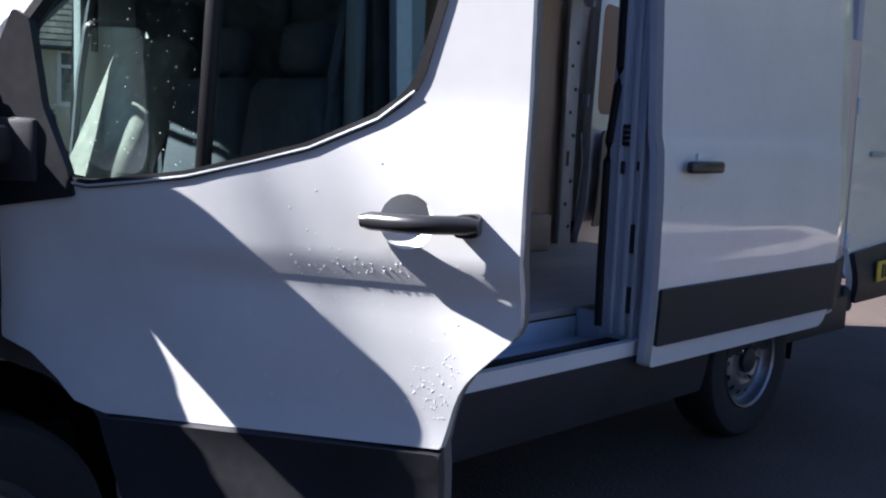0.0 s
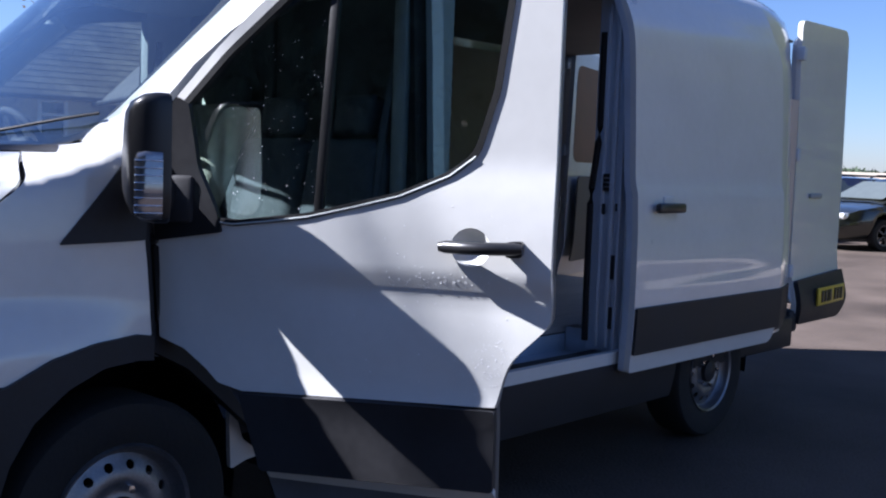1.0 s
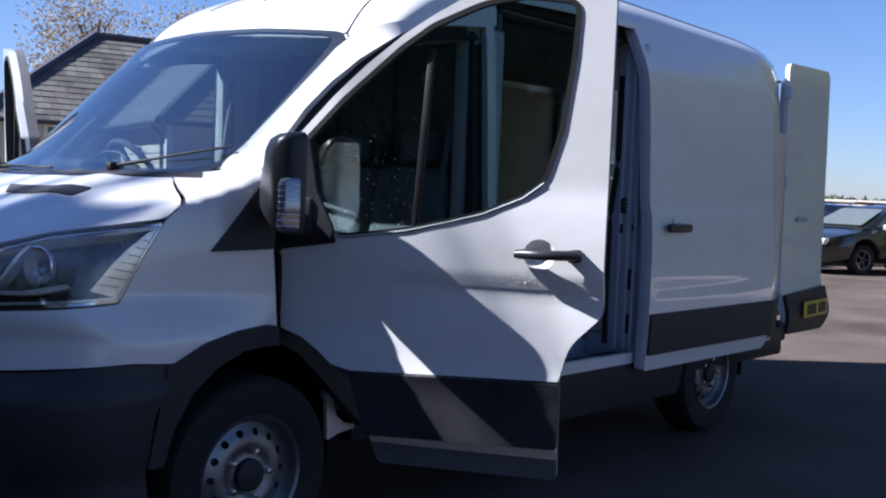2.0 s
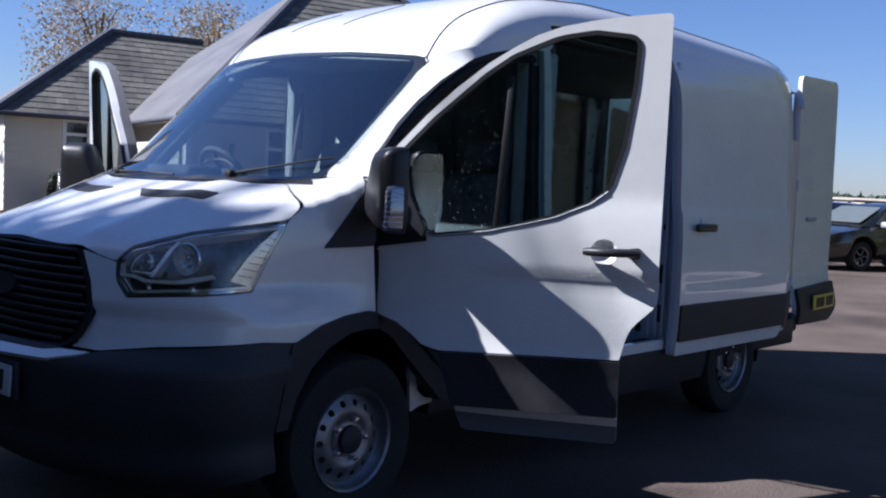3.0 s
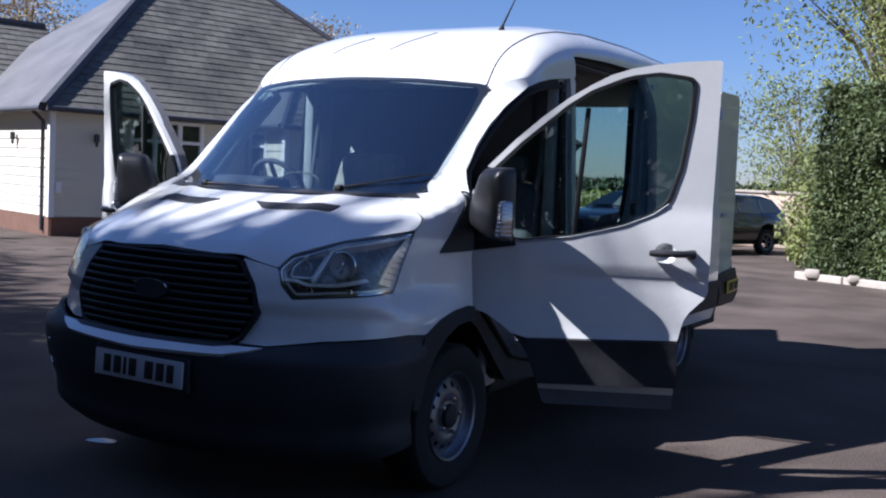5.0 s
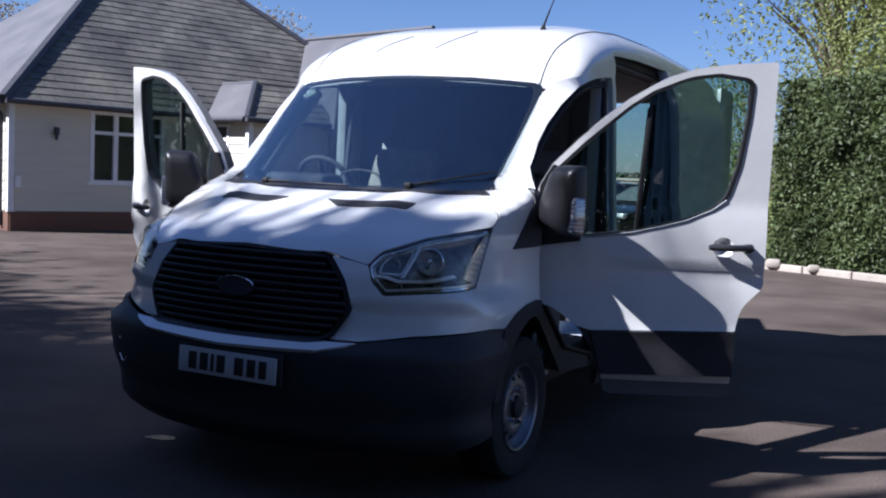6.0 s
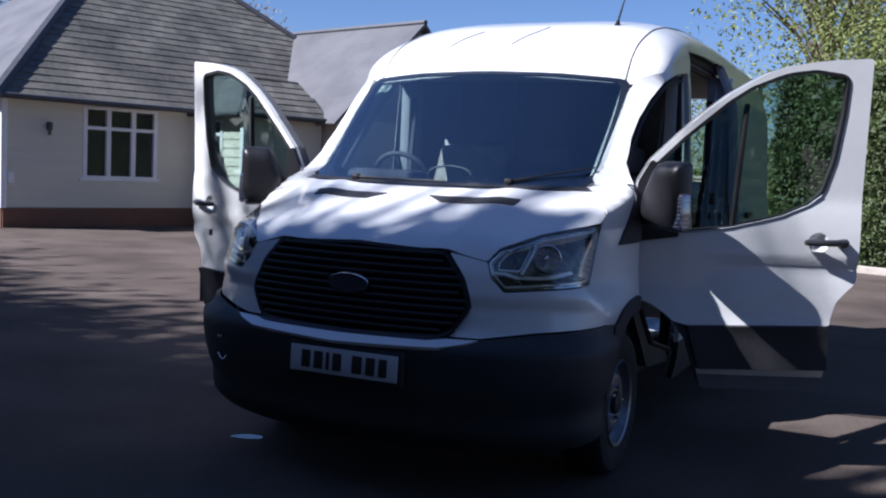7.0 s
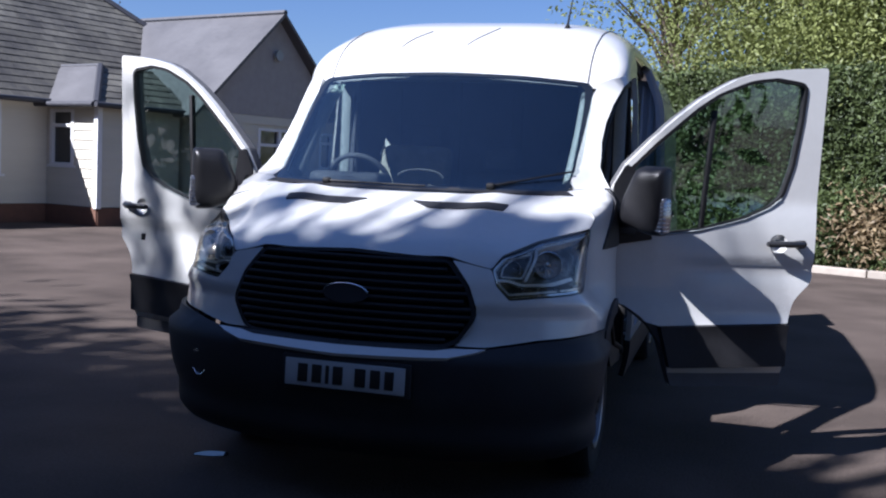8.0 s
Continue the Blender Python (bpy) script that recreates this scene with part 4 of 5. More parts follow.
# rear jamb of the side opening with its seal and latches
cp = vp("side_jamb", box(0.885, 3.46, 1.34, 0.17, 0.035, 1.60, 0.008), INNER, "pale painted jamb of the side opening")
for x, w, d in ((0.915, 0.025, 0.018), (0.86, 0.018, 0.014), (0.962, 0.016, 0.024)):
    part("jamb_rib", box(x, 3.4425 - d / 2, 1.33, w, d, 1.54, 0.005), INNER, cp)
part("seal", tube([(0.795 + 0.035 * min(max(z - 1.25, 0) / 0.3, 1) + 0.02 * max(0.8 - z, 0), 3.445, z) for z in [0.58 + 0.07 * k for k in range(21)]], 0.018, 8), RUBBER, cp, "black door seal")
for z, hh, x in ((1.31, 0.08, 0.885), (1.19, 0.05, 0.865), (1.20, 0.035, 0.95), (0.93, 0.11, 0.935), (0.70, 0.10, 0.93)):
    part("latch", box(x, 3.435, z, 0.05 if hh > 0.06 else 0.03, 0.012, hh, 0.005), LAMPDARK, cp, "dark latch plate")
for z in (1.29, 1.31, 1.33):
    part("latch_slot", box(0.885, 3.428, z, 0.04, 0.004, 0.006, 0), STEEL, cp)

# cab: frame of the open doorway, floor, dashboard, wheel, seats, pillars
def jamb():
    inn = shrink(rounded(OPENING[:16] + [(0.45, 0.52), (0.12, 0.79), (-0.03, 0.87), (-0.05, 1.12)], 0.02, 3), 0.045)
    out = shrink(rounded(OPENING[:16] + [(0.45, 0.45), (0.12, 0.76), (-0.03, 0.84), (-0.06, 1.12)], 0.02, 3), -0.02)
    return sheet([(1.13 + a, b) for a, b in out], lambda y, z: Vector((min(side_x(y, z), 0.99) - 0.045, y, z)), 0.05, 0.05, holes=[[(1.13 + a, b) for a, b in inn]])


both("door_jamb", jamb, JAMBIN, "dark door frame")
both("jamb_seal", lambda: tube([Vector((min(side_x(1.13 + a, b), 0.99) - 0.04, 1.13 + a, b)) for a, b in shrink(rounded(OPENING[:16] + [(0.45, 0.52), (0.12, 0.79), (-0.03, 0.87), (-0.05, 1.12)], 0.02, 3), 0.045)], 0.014, 6), RUBBER, "black door seal")
vp("cab_floor", box(0, 1.90, 0.50, 1.70, 0.80, 0.04, 0.01), DARKIN, "dark cab floor")
vp("engine_bay", box(0, 0.62, 0.72, 0.88, 0.80, 0.55, 0.05), RUBBER, "dark engine bay behind the grille")
vp("footwell", box(0, 1.06, 1.02, 1.80, 0.05, 0.40, 0.01), DARKIN)
vp("cab_roof_lining", box(0, 2.03, 2.01, 1.5, 0.46, 0.02, 0.006), GREYIN, "pale cab roof lining")
dash = vp("dashboard", joined(box(0, 1.10, 1.25, 1.70, 0.42, 0.20, 0.06, 3), box(0, 1.22, 1.08, 1.66, 0.22, 0.30, 0.05, 3), box(0.0, 1.27, 0.95, 0.40, 0.22, 0.4, 0.04, 3)), DARKIN, "dark moulded dashboard")
part("binnacle", box(-0.42, 1.12, 1.37, 0.40, 0.22, 0.10, 0.04, 3), DARKIN, dash, "instrument hood")
part("shelf_rim", tube([(0.0 + 0.12 * math.cos(radians(a)), 1.02, 1.408 + 0.04 * math.sin(radians(a))) for a in range(0, 181, 15)], 0.006, 6), GREYB, dash, "pale shelf rim")
wheel_m = Matrix.Translation((-0.47, 1.41, 1.36)) @ Matrix.Rotation(radians(-58), 4, "X")
sw = link("steering_wheel", tube([(0.175 * math.cos(radians(a)), 0.175 * math.sin(radians(a)), 0) for a in range(0, 361, 12)], 0.015, 8), DARKIN, van, "black steering wheel", m=wheel_m)
part("hub", box(0, 0, -0.01, 0.16, 0.13, 0.05, 0.03, 3), DARKIN, sw, m=wheel_m)
for a in (0, 180, 270):
    part("spoke", tube([(0.05 * math.cos(radians(a)), 0.05 * math.sin(radians(a)), 0), (0.18 * math.cos(radians(a)), 0.18 * math.sin(radians(a)), 0)], 0.014, 6), DARKIN, sw, m=wheel_m)


def seat(x, w):
    cloth = SEAT if x < 0 else DARKIN
    s = vp("seat", box(x, 1.84, 0.93 if x < 0 else 0.80, w, 0.50, 0.16, 0.06, 3), cloth, "pale beige cloth driver's seat" if x < 0 else "dark cloth passenger seat")
    if x < 0:
        part("backrest", box(0, 0, 0.32, w * 0.95, 0.14, 0.64, 0.06, 3), cloth, s).matrix_basis = pose(x, 1.99, 1.0, -24)
        part("headrest", box(0, 0, 0, 0.20, 0.08, 0.14, 0.035, 3), DARKIN, s).matrix_basis = pose(x + 0.02, 2.31, 1.66, -8)
    else:
        part("backrest", box(0, 0, 0.26, w * 0.95, 0.14, 0.52, 0.06, 3), cloth, s).matrix_basis = pose(x, 2.08, 0.93, -10)
        part("headrest", box(0, 0, 0, 0.22, 0.10, 0.16, 0.04, 3), cloth, s).matrix_basis = pose(x, 2.19, 1.53, -8)
    part("seat_base", box(x, 1.80, 0.69, w * 0.8, 0.42, 0.34, 0.03), DARKIN, s)


seat(-0.40, 0.48), seat(0.15, 0.44), seat(0.60, 0.44)
for sgn in (1, -1):
    pil = vp("pillar_trim", tube([(sgn * 0.74, 1.15, 1.40), (sgn * 0.745, 1.40, 1.65), (sgn * 0.735, 1.66, 1.90)], 0.04, 8), GREYIN, "pale windscreen pillar trim")
    bp = vp("belt_pillar", joined(box(sgn * 0.86, 2.20, 1.40, 0.07, 0.14, 1.30, 0.02), box(sgn * 0.872, 2.32, 1.30, 0.03, 0.14, 1.50, 0.01)), GREYIN, "pale grey belt pillar")
    part("belt_slot", box(sgn * 0.823, 2.19, 1.72, 0.012, 0.03, 0.34, 0.004), LAMPDARK, bp, "dark belt guide")
    part("belt", tube([(sgn * 0.815, 2.19, 1.85), (sgn * 0.80, 2.12, 1.45), (sgn * 0.79, 2.05, 0.75)], 0.016, 6), DARKIN, bp, "dark seat belt")
# a sheet of paper tucked against the bulkhead, behind the driver's seat
sheet_of_paper = sheet([(-0.69, 1.53), (-0.585, 1.545), (-0.65, 1.635)], lambda x, z: Vector((x, 2.33 - 0.05 * (z - 1.5), z)), 0.002, 0.05, side=-1)
tagged(link("paper", sheet_of_paper, mat("white paper", (0.8, 0.8, 0.76), 0.7, var=0.04)), "folded sheet of white paper tucked behind the driver's seat", "paper")
txt = bpy.data.curves.new("sticker_text", "FONT")
txt.body, txt.size, txt.extrude, txt.align_x = "53", 0.08, 0.0006, "CENTER"
tob = new("sticker_text", txt)
bpy.context.view_layer.update()
tme = bpy.data.meshes.new_from_object(tob)
bpy.data.objects.remove(tob)
tme.materials.append(DECAL)
stick = new("sticker_number", tme)
stick.parent = van
stick["label"] = "pale green number stuck to the windscreen"
stick.matrix_basis = pose(-0.64, front_y(0.64, 1.89) - 0.014, 1.862, 44, 0, -12)

# ---- ground and distance ----
ASPHALT = mat("asphalt", (0.084, 0.066, 0.055), 0.85, var=0.55, scale=0.8, bump=0.9, bscale=70, fine=75, spec=0.15)
FIELD = mat("dry field", (0.20, 0.19, 0.09), 0.9, var=0.3, scale=0.05)
FARWOOD = mat("far woodland", (0.045, 0.065, 0.035), 0.9, var=0.4, scale=0.2)
STONE = mat("pale kerb stone", (0.33, 0.29, 0.24), 0.8, var=0.25, scale=9, bump=0.4, rand=0.3)
BRICK = mat("red-brown brick", (0.14, 0.07, 0.045), 0.85, var=0.35, scale=6, bump=0.3, rand=0.4)
PINK = mat("pale rendered wall", (0.50, 0.40, 0.30), 0.85, var=0.25, scale=5, bump=0.3, rand=0.3)
BOARD = mat("cream weatherboard", (0.575, 0.54, 0.45), 0.55, var=0.06, scale=2, stretch=(0.3, 0.3, 3), bump=0.05, rand=0.15)
SLATE = mat("grey slate", (0.105, 0.098, 0.094), 0.62, var=0.45, scale=0.9, bump=0.3, bscale=30, tint=(0.118, 0.112, 0.092))
PLAINROOF = mat("pale grey roof sheet", (0.098, 0.096, 0.10), 0.5, var=0.2, scale=1.2, bump=0.15, bscale=20)
LEAD = mat("dark lead flashing", (0.045, 0.046, 0.055), 0.5, var=0.15)
UPVC = mat("white window plastic", (0.72, 0.72, 0.72), 0.35, var=0.05)
PANE = mat("dark window glass", (0.02, 0.022, 0.025), 0.06, var=0.1, spec=0.8)
BARK = mat("grey-brown bark", (0.13, 0.10, 0.075), 0.9, var=0.35, scale=8, bump=0.6, bscale=30, stretch=(1, 1, 0.25))


def varied(m, lo, hi):
    """Gives every loose piece of a mesh its own shade."""
    nt = m.node_tree
    geo, hs, mr = (nt.nodes.new("ShaderNode" + k) for k in ("NewGeometry", "HueSaturation", "MapRange"))
    mr.inputs[3].default_value, mr.inputs[4].default_value = lo, hi
    bs = nt.nodes["Principled BSDF"]
    src = bs.inputs["Base Color"].links[0].from_socket
    nt.links.new(geo.outputs["Random Per Island"], mr.inputs[0])
    nt.links.new(mr.outputs[0], hs.inputs["Value"]), nt.links.new(src, hs.inputs["Color"]), nt.links.new(hs.outputs[0], bs.inputs["Base Color"])
    return bs, hs


varied(SLATE, 0.78, 1.22)


def leafmat(name, a, b):
    m = mat(name, a, 0.55, var=0.4, scale=1.2, tint=b)
    nt = m.node_tree
    bs, hs = varied(m, 0.8, 1.2)
    tr, ad = nt.nodes.new("ShaderNodeBsdfTranslucent"), nt.nodes.new("ShaderNodeMixShader")
    ad.inputs[0].default_value = 0.3
    nt.links.new(hs.outputs[0], tr.inputs[0]), nt.links.new(bs.outputs[0], ad.inputs[1]), nt.links.new(tr.outputs[0], ad.inputs[2])
    nt.links.new(ad.outputs[0], nt.nodes["Material Output"].inputs[0])
    return m


LEAF_H = leafmat("hedge leaves", (0.054, 0.080, 0.026), (0.092, 0.122, 0.040))
LEAF_T = leafmat("spring leaves", (0.14, 0.175, 0.042), (0.21, 0.235, 0.07))
LEAF_B = leafmat("budding brown twigs", (0.22, 0.16, 0.09), (0.26, 0.20, 0.11))
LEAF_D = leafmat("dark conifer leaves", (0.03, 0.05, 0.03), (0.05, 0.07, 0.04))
rng = random.Random(7)

bm = bmesh.new()
bmesh.ops.create_grid(bm, x_segments=40, y_segments=40, size=900)
tagged(link("ground", bm, ASPHALT, smooth=False), "grey-brown asphalt drive, sunlit and shaded", "ground", kind="structure")
bm = bmesh.new()
bmesh.ops.create_grid(bm, x_segments=8, y_segments=8, size=1)
tagged(link("field", bm, FIELD, m=Matrix.Translation((-60, 300, 0.03)) @ Matrix.Diagonal((400, 262, 1, 1))), "dry yellow-green field in the distance", "field", kind="structure")


puddle = sheet(rounded([(-0.95, 0.49), (-0.85, 0.50), (-0.78, 0.55), (-0.81, 0.60), (-0.90, 0.585), (-0.94, 0.54)], 0.06, 4), lambda x, y: Vector((x, y, 0.004)), 0.003, 0.1)
tagged(link("puddle", puddle, mat("wet asphalt", (0.02, 0.02, 0.022), 0.04, var=0.1, spec=0.9)), "small wet patch of water on the asphalt", "puddle", kind="structure")


def leaves(spots, size, up=0.3, seed=1):
    """Many small bent leaves, one island each, at the given spots."""
    r = random.Random(seed)
    vs, fs = [], []
    for p in spots:
        n = Vector((r.gauss(0, 1), r.gauss(0, 1), r.gauss(up, 1)))
        n.normalize()
        a = n.orthogonal().normalized()
        a = (Matrix.Rotation(r.uniform(0, 6.28), 3, n) @ a)
        b = n.cross(a)
        s = size * r.uniform(0.6, 1.3)
        k = len(vs)
        p = Vector(p)
        vs += [p - a * s, p + b * s * 0.45 + n * s * 0.15, p + a * s, p - b * s * 0.45 + n * s * 0.15]
        fs += [(k, k + 1, k + 2), (k, k + 2, k + 3)]
    me = bpy.data.meshes.new("leaves")
    me.from_pydata([tuple(v) for v in vs], [], fs)
    return me


def mesh_part(name, me, material, parent, label=""):
    me.materials.append(material)
    ob = new(name, me)
    ob.parent = parent
    if label:
        ob["label"] = label
    return ob


def tree(x, y, h, crown_r, crown_lo, n, size, leaf, label, seed, clumps=26, trunk_r=0.16, spread=0.55, keep=None):
    r = random.Random(seed)
    t = tagged(new("tree"), label, "tree")
    top = h - crown_r * 0.3
    path = [Vector((x + 0.12 * h * 0.1 * math.sin(k * 1.3 + seed), y + 0.1 * math.cos(k + seed), top * k / 8)) for k in range(9)]
    part("trunk", tube(path, [trunk_r * (1.15 - k / 9) for k in range(9)], 8), BARK, t)
    ends = []
    zc = (h + crown_lo) / 2
    for k in range(clumps):
        a, q, e = r.uniform(0, 6.28), r.uniform(0.25, 1) ** 0.6, r.uniform(-1, 1)
        w = math.sqrt(max(1 - e * e, 0.05))
        ends.append(Vector((x + crown_r * q * w * math.cos(a), y + crown_r * q * w * math.sin(a), zc + (h - crown_lo) / 2 * e * 0.92)))
    limbs = []
    for e in ends:
        s = path[min(7, max(2, int((e.z / top) * 7 - 1)))]
        mid = s.lerp(e, 0.5) + Vector((0, 0, 0.15 * crown_r))
        limbs.append(tube([s, mid, e], [trunk_r * 0.32, trunk_r * 0.2, 0.012], 5, caps=False))
    part("branchwork", joined(*limbs), BARK, t)
    spots = []
    for k in range(n):
        e = ends[r.randrange(len(ends))]
        sg = crown_r * 0.30 * spread / 0.55
        q = (r.gauss(e.x, sg), r.gauss(e.y, sg), max(r.gauss(e.z, sg * 0.8), 0.4))
        if q[2] < h + 0.1 and math.hypot(q[0] - x, q[1] - y) < crown_r * 1.15 and (keep is None or keep(q)):
            spots.append(q)
    mesh_part("crown", leaves(spots, size, 0.3, seed), leaf, t)
    return t


# trees on the sunny side that throw the dappled shade over the drive
for k in range(10):
    bx = -10.5 + 1.55 * k
    hh = 14.0 + 0.5 * math.sin(2.1 * k)
    px, py = bx - 0.79 * hh - 1.0, 2.05 - 0.445 * bx + 0.75 * math.exp(-((bx + 0.1) / 1.5) ** 2) - 0.84 * hh - 1.3
    tree(px, py, hh, 2.8, 1.2, 12000, 0.17, LEAF_D, "leafy tree beside the drive throwing dappled shade", 20 + k, 44, 0.2, 0.6)
for k in range(5):
    bx = -1.6 + 1.35 * k
    hh = 13.0 + 0.6 * math.sin(1.7 * k)
    px, py = bx - 0.79 * hh - 1.2, 2.05 - 0.445 * bx - 0.84 * hh - 2.2
    tree(px, py, hh, 2.7, 1.2, 12000, 0.19, LEAF_D, "leafy tree beside the drive throwing dappled shade", 220 + k, 54, 0.2, 0.6)


def clipped(q):
    """The crown's upper edge, as its shade falls across the van's nose."""
    bx, by = q[0] + 0.79 * q[2], q[1] + 0.84 * q[2]
    return by < 1.14 + 0.25 * noise.noise(Vector((bx * 1.9, q[2] * 0.2, 4))) + 0.5 * min(max((bx - 1.2) / 0.35, 0), 1) - 1.6 * max(bx - 1.66, 0) - 0.3 * max(0.3 - bx, 0)


# unseen crowns, trimmed along the sun's way to set the shade's edge
for k, (bx, by) in enumerate(((0.2, -0.8), (1.5, -0.9))):
    tree(bx - 6.34, by - 6.68, 12.0, 2.7, 4.0, 9800, 0.19, LEAF_D, "unseen dense tree added to shade the van's nose", 320 + k, 110, 0.2, 0.7, clipped)
# unseen trees added behind and beside the walk to cut skylight and reflections
for k, (x, y, h) in enumerate(((-1.5, -13, 7.5), (2.4, -13.5, 7), (5.2, -13, 7.2), (8, -12, 7), (11.5, -8.5, 9), (-19, -5, 9), (-22, 0, 8))):
    tree(x, y, h, 3.4, 0.6, 4200, 0.34, LEAF_D, "unseen tall dark tree added to block skylight", 120 + k, 60, 0.25, 0.7)

# ---- hedge with its kerb, trees behind ----
HA, HB = Vector((-0.55, 15.9, 0)), Vector((9.5, 11.6, 0))
hd = (HB - HA).normalized()
hn = Vector((hd.y, -hd.x, 0))
hedge = tagged(new("hedge"), "tall clipped evergreen hedge behind a low kerb", "hedge")
L = (HB - HA).length
# solid dark box in place of the shaded depth behind the leaves
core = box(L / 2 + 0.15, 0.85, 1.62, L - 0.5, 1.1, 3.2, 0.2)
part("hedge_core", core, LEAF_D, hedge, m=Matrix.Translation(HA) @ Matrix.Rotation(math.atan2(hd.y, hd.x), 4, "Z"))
spots = []
for k in range(68000):
    s, z = rng.uniform(0.15, L), rng.uniform(0.08, 3.5)
    bulge = 0.22 * noise.noise(Vector((s * 1.1, z * 1.1, 3))) + 0.10 * noise.noise(Vector((s * 3.5, z * 3.5, 8)))
    q = HA + hd * s + hn * (-0.16 + bulge + rng.gauss(0, 0.05) - 0.12 * max(z - 3.0, 0)) + Vector((0, 0, z + 0.12 * noise.noise(Vector((s * 2, 0, 1)))))
    spots.append(q)
for k in range(5000):
    q = HA + hd * rng.uniform(-0.05, L) - hn * rng.uniform(0, 1.6) + Vector((0, 0, 3.35 + rng.gauss(0, 0.16)))
    spots.append(q)
for k in range(4000):
    q = HA + hd * (0.2 + rng.gauss(0, 0.08)) - hn * rng.uniform(0, 1.6) + Vector((0, 0, rng.uniform(0.1, 3.4)))
    spots.append(q)
mesh_part("hedge_leaves", leaves(spots, 0.052, 0.5, 3), LEAF_H, hedge)
dry = []
for k in range(1500):
    s, z = rng.gauss(4.75, 0.42), rng.gauss(0.80, 0.30)
    if z > 0.05:
        dry.append(HA + hd * s + hn * (-0.02 + rng.gauss(0, 0.05)) + Vector((0, 0, z)))
mesh_part("dry_patch", leaves(dry, 0.055, 0.5, 13), LEAF_B, hedge, "dry brown patch low in the hedge")
kerb = tagged(new("kerb"), "low pale stone kerb edging the hedge", "kerb", kind="structure")
kb = box(0, 0, 0, 0.9, 0.14, 0.16, 0.02)
kme = bpy.data.meshes.new("kerb_stone")
kb.to_mesh(kme)
kb.free()
kme.materials.append(STONE)
for k in range(12):
    o = new("kerb_stone", kme)
    o.parent = kerb
    o.matrix_basis = Matrix.Translation(HA + hd * (0.62 + 0.92 * k) + hn * 0.25 + Vector((0, 0, 0.04))) @ Matrix.Rotation(math.atan2(hd.y, hd.x), 4, "Z")
for k in range(6):
    o = new("kerb_stone", kme)
    o.parent = kerb
    o.matrix_basis = Matrix.Translation(HA + hd * (0.1 - 0.05 * k) + hn * (-0.28 - 0.92 * k) + Vector((0, 0, 0.04))) @ Matrix.Rotation(math.atan2(-hn.y, -hn.x), 4, "Z")
for s, c in ((0.5, 0.2), (1.3, 0.16)):
    tagged(link("planter_stone", box(0, 0, c * 0.4, c * 1.3, c, c * 0.8, 0.05, 2), STONE, m=Matrix.Translation(HA + hd * s + hn * 0.32 + Vector((0, 0, 0.04))) @ Matrix.Rotation(0.3 * s, 4, "Z")), "rough pale stone lying on the kerb by the hedge", "stone", group="stones by the hedge")

tree(0.1, 21.0, 9.6, 2.9, 4.4, 9000, 0.07, LEAF_T, "tall sparse tree just coming into leaf behind the hedge", 49, 46, 0.2, 0.75)
tree(1.7, 19.2, 7.9, 2.3, 2.4, 36000, 0.046, LEAF_T, "tall spring-green tree behind the hedge", 41, 34, 0.13)
tree(3.6, 18.0, 7.9, 2.8, 2.0, 85000, 0.052, LEAF_T, "tall spring-green tree behind the hedge", 42, 34)
tree(5.0, 16.4, 6.9, 2.4, 2.6, 62000, 0.054, LEAF_T, "bushy spring-green tree behind the hedge", 47, 34)
tree(8.0, 14.9, 6.7, 2.4, 2.6, 56000, 0.054, LEAF_T, "bushy spring-green tree behind the hedge", 48, 34)
tree(7.2, 16.6, 7.6, 2.8, 2.0, 56000, 0.06, LEAF_T, "tall spring-green tree behind the hedge", 43, 34)
tree(-3.1, 27.0, 5.0, 1.8, 1.2, 5200, 0.065, LEAF_T, "thin young tree with sparse fresh leaves", 44, 22, 0.07, 0.5)
tree(-1.0, 22.0, 3.2, 1.2, 0.6, 3200, 0.055, LEAF_T, "thin young tree with sparse fresh leaves", 45, 18, 0.05, 0.5)
tree(-3.4, 28.5, 3.0, 1.3, 0.5, 3000, 0.06, LEAF_T, "thin young tree with sparse fresh leaves", 46, 16, 0.05, 0.5)
for k, (x, y, h) in enumerate(((-55, 31, 12.5), (-47, 34, 11.5), (-43, 38, 10), (-36, 44, 10.5))):
    tree(x, y, h, 4.2, 3, 11000, 0.13, LEAF_B, "tall budding tree behind the house", 60 + k, 40, 0.3)


def bush(x, y, w, h, n, leaf, label, seed, size=0.07, cone=False):
    r = random.Random(seed)
    b = tagged(new("bush"), label, "bush")
    part("stem", tube([(x, y, 0), (x + 0.03, y, h * 0.5)], [0.03, 0.015], 6), BARK, b)
    sp = []
    for k in range(n):
        z = r.uniform(0.03, 1)
        q = w * (math.sqrt(r.random())) * (1 - 0.75 * z if cone else math.sqrt(max(1 - (2 * z - 1) ** 2, 0.1)))
        a = r.uniform(0, 6.28)
        sp.append((x + q * math.cos(a), y + q * math.sin(a), h * z))
    mesh_part("foliage", leaves(sp, size, 0.3, seed), leaf, b)


bush(-1.55, 21.3, 0.7, 1.5, 900, LEAF_T, "loose green bush at the end of the hedge", 71)
bush(-0.95, 18.6, 0.5, 1.0, 600, LEAF_T, "loose green bush at the end of the hedge", 72)
bush(-2.0, 24.6, 0.8, 1.2, 700, LEAF_B, "brownish bush against the low wall", 73)

# low sunlit wall beyond the parked cars, of brick courses
wall = tagged(new("garden_wall"), "low pale rendered garden wall in the sun", "wall")
part("wall_body", box(-4.1, 26.0, 0.76, 6.4, 0.22, 1.5, 0.01), PINK, wall)
part("wall_coping", box(-4.1, 26.0, 1.55, 6.5, 0.30, 0.08, 0.015), STONE, wall, "pale coping")

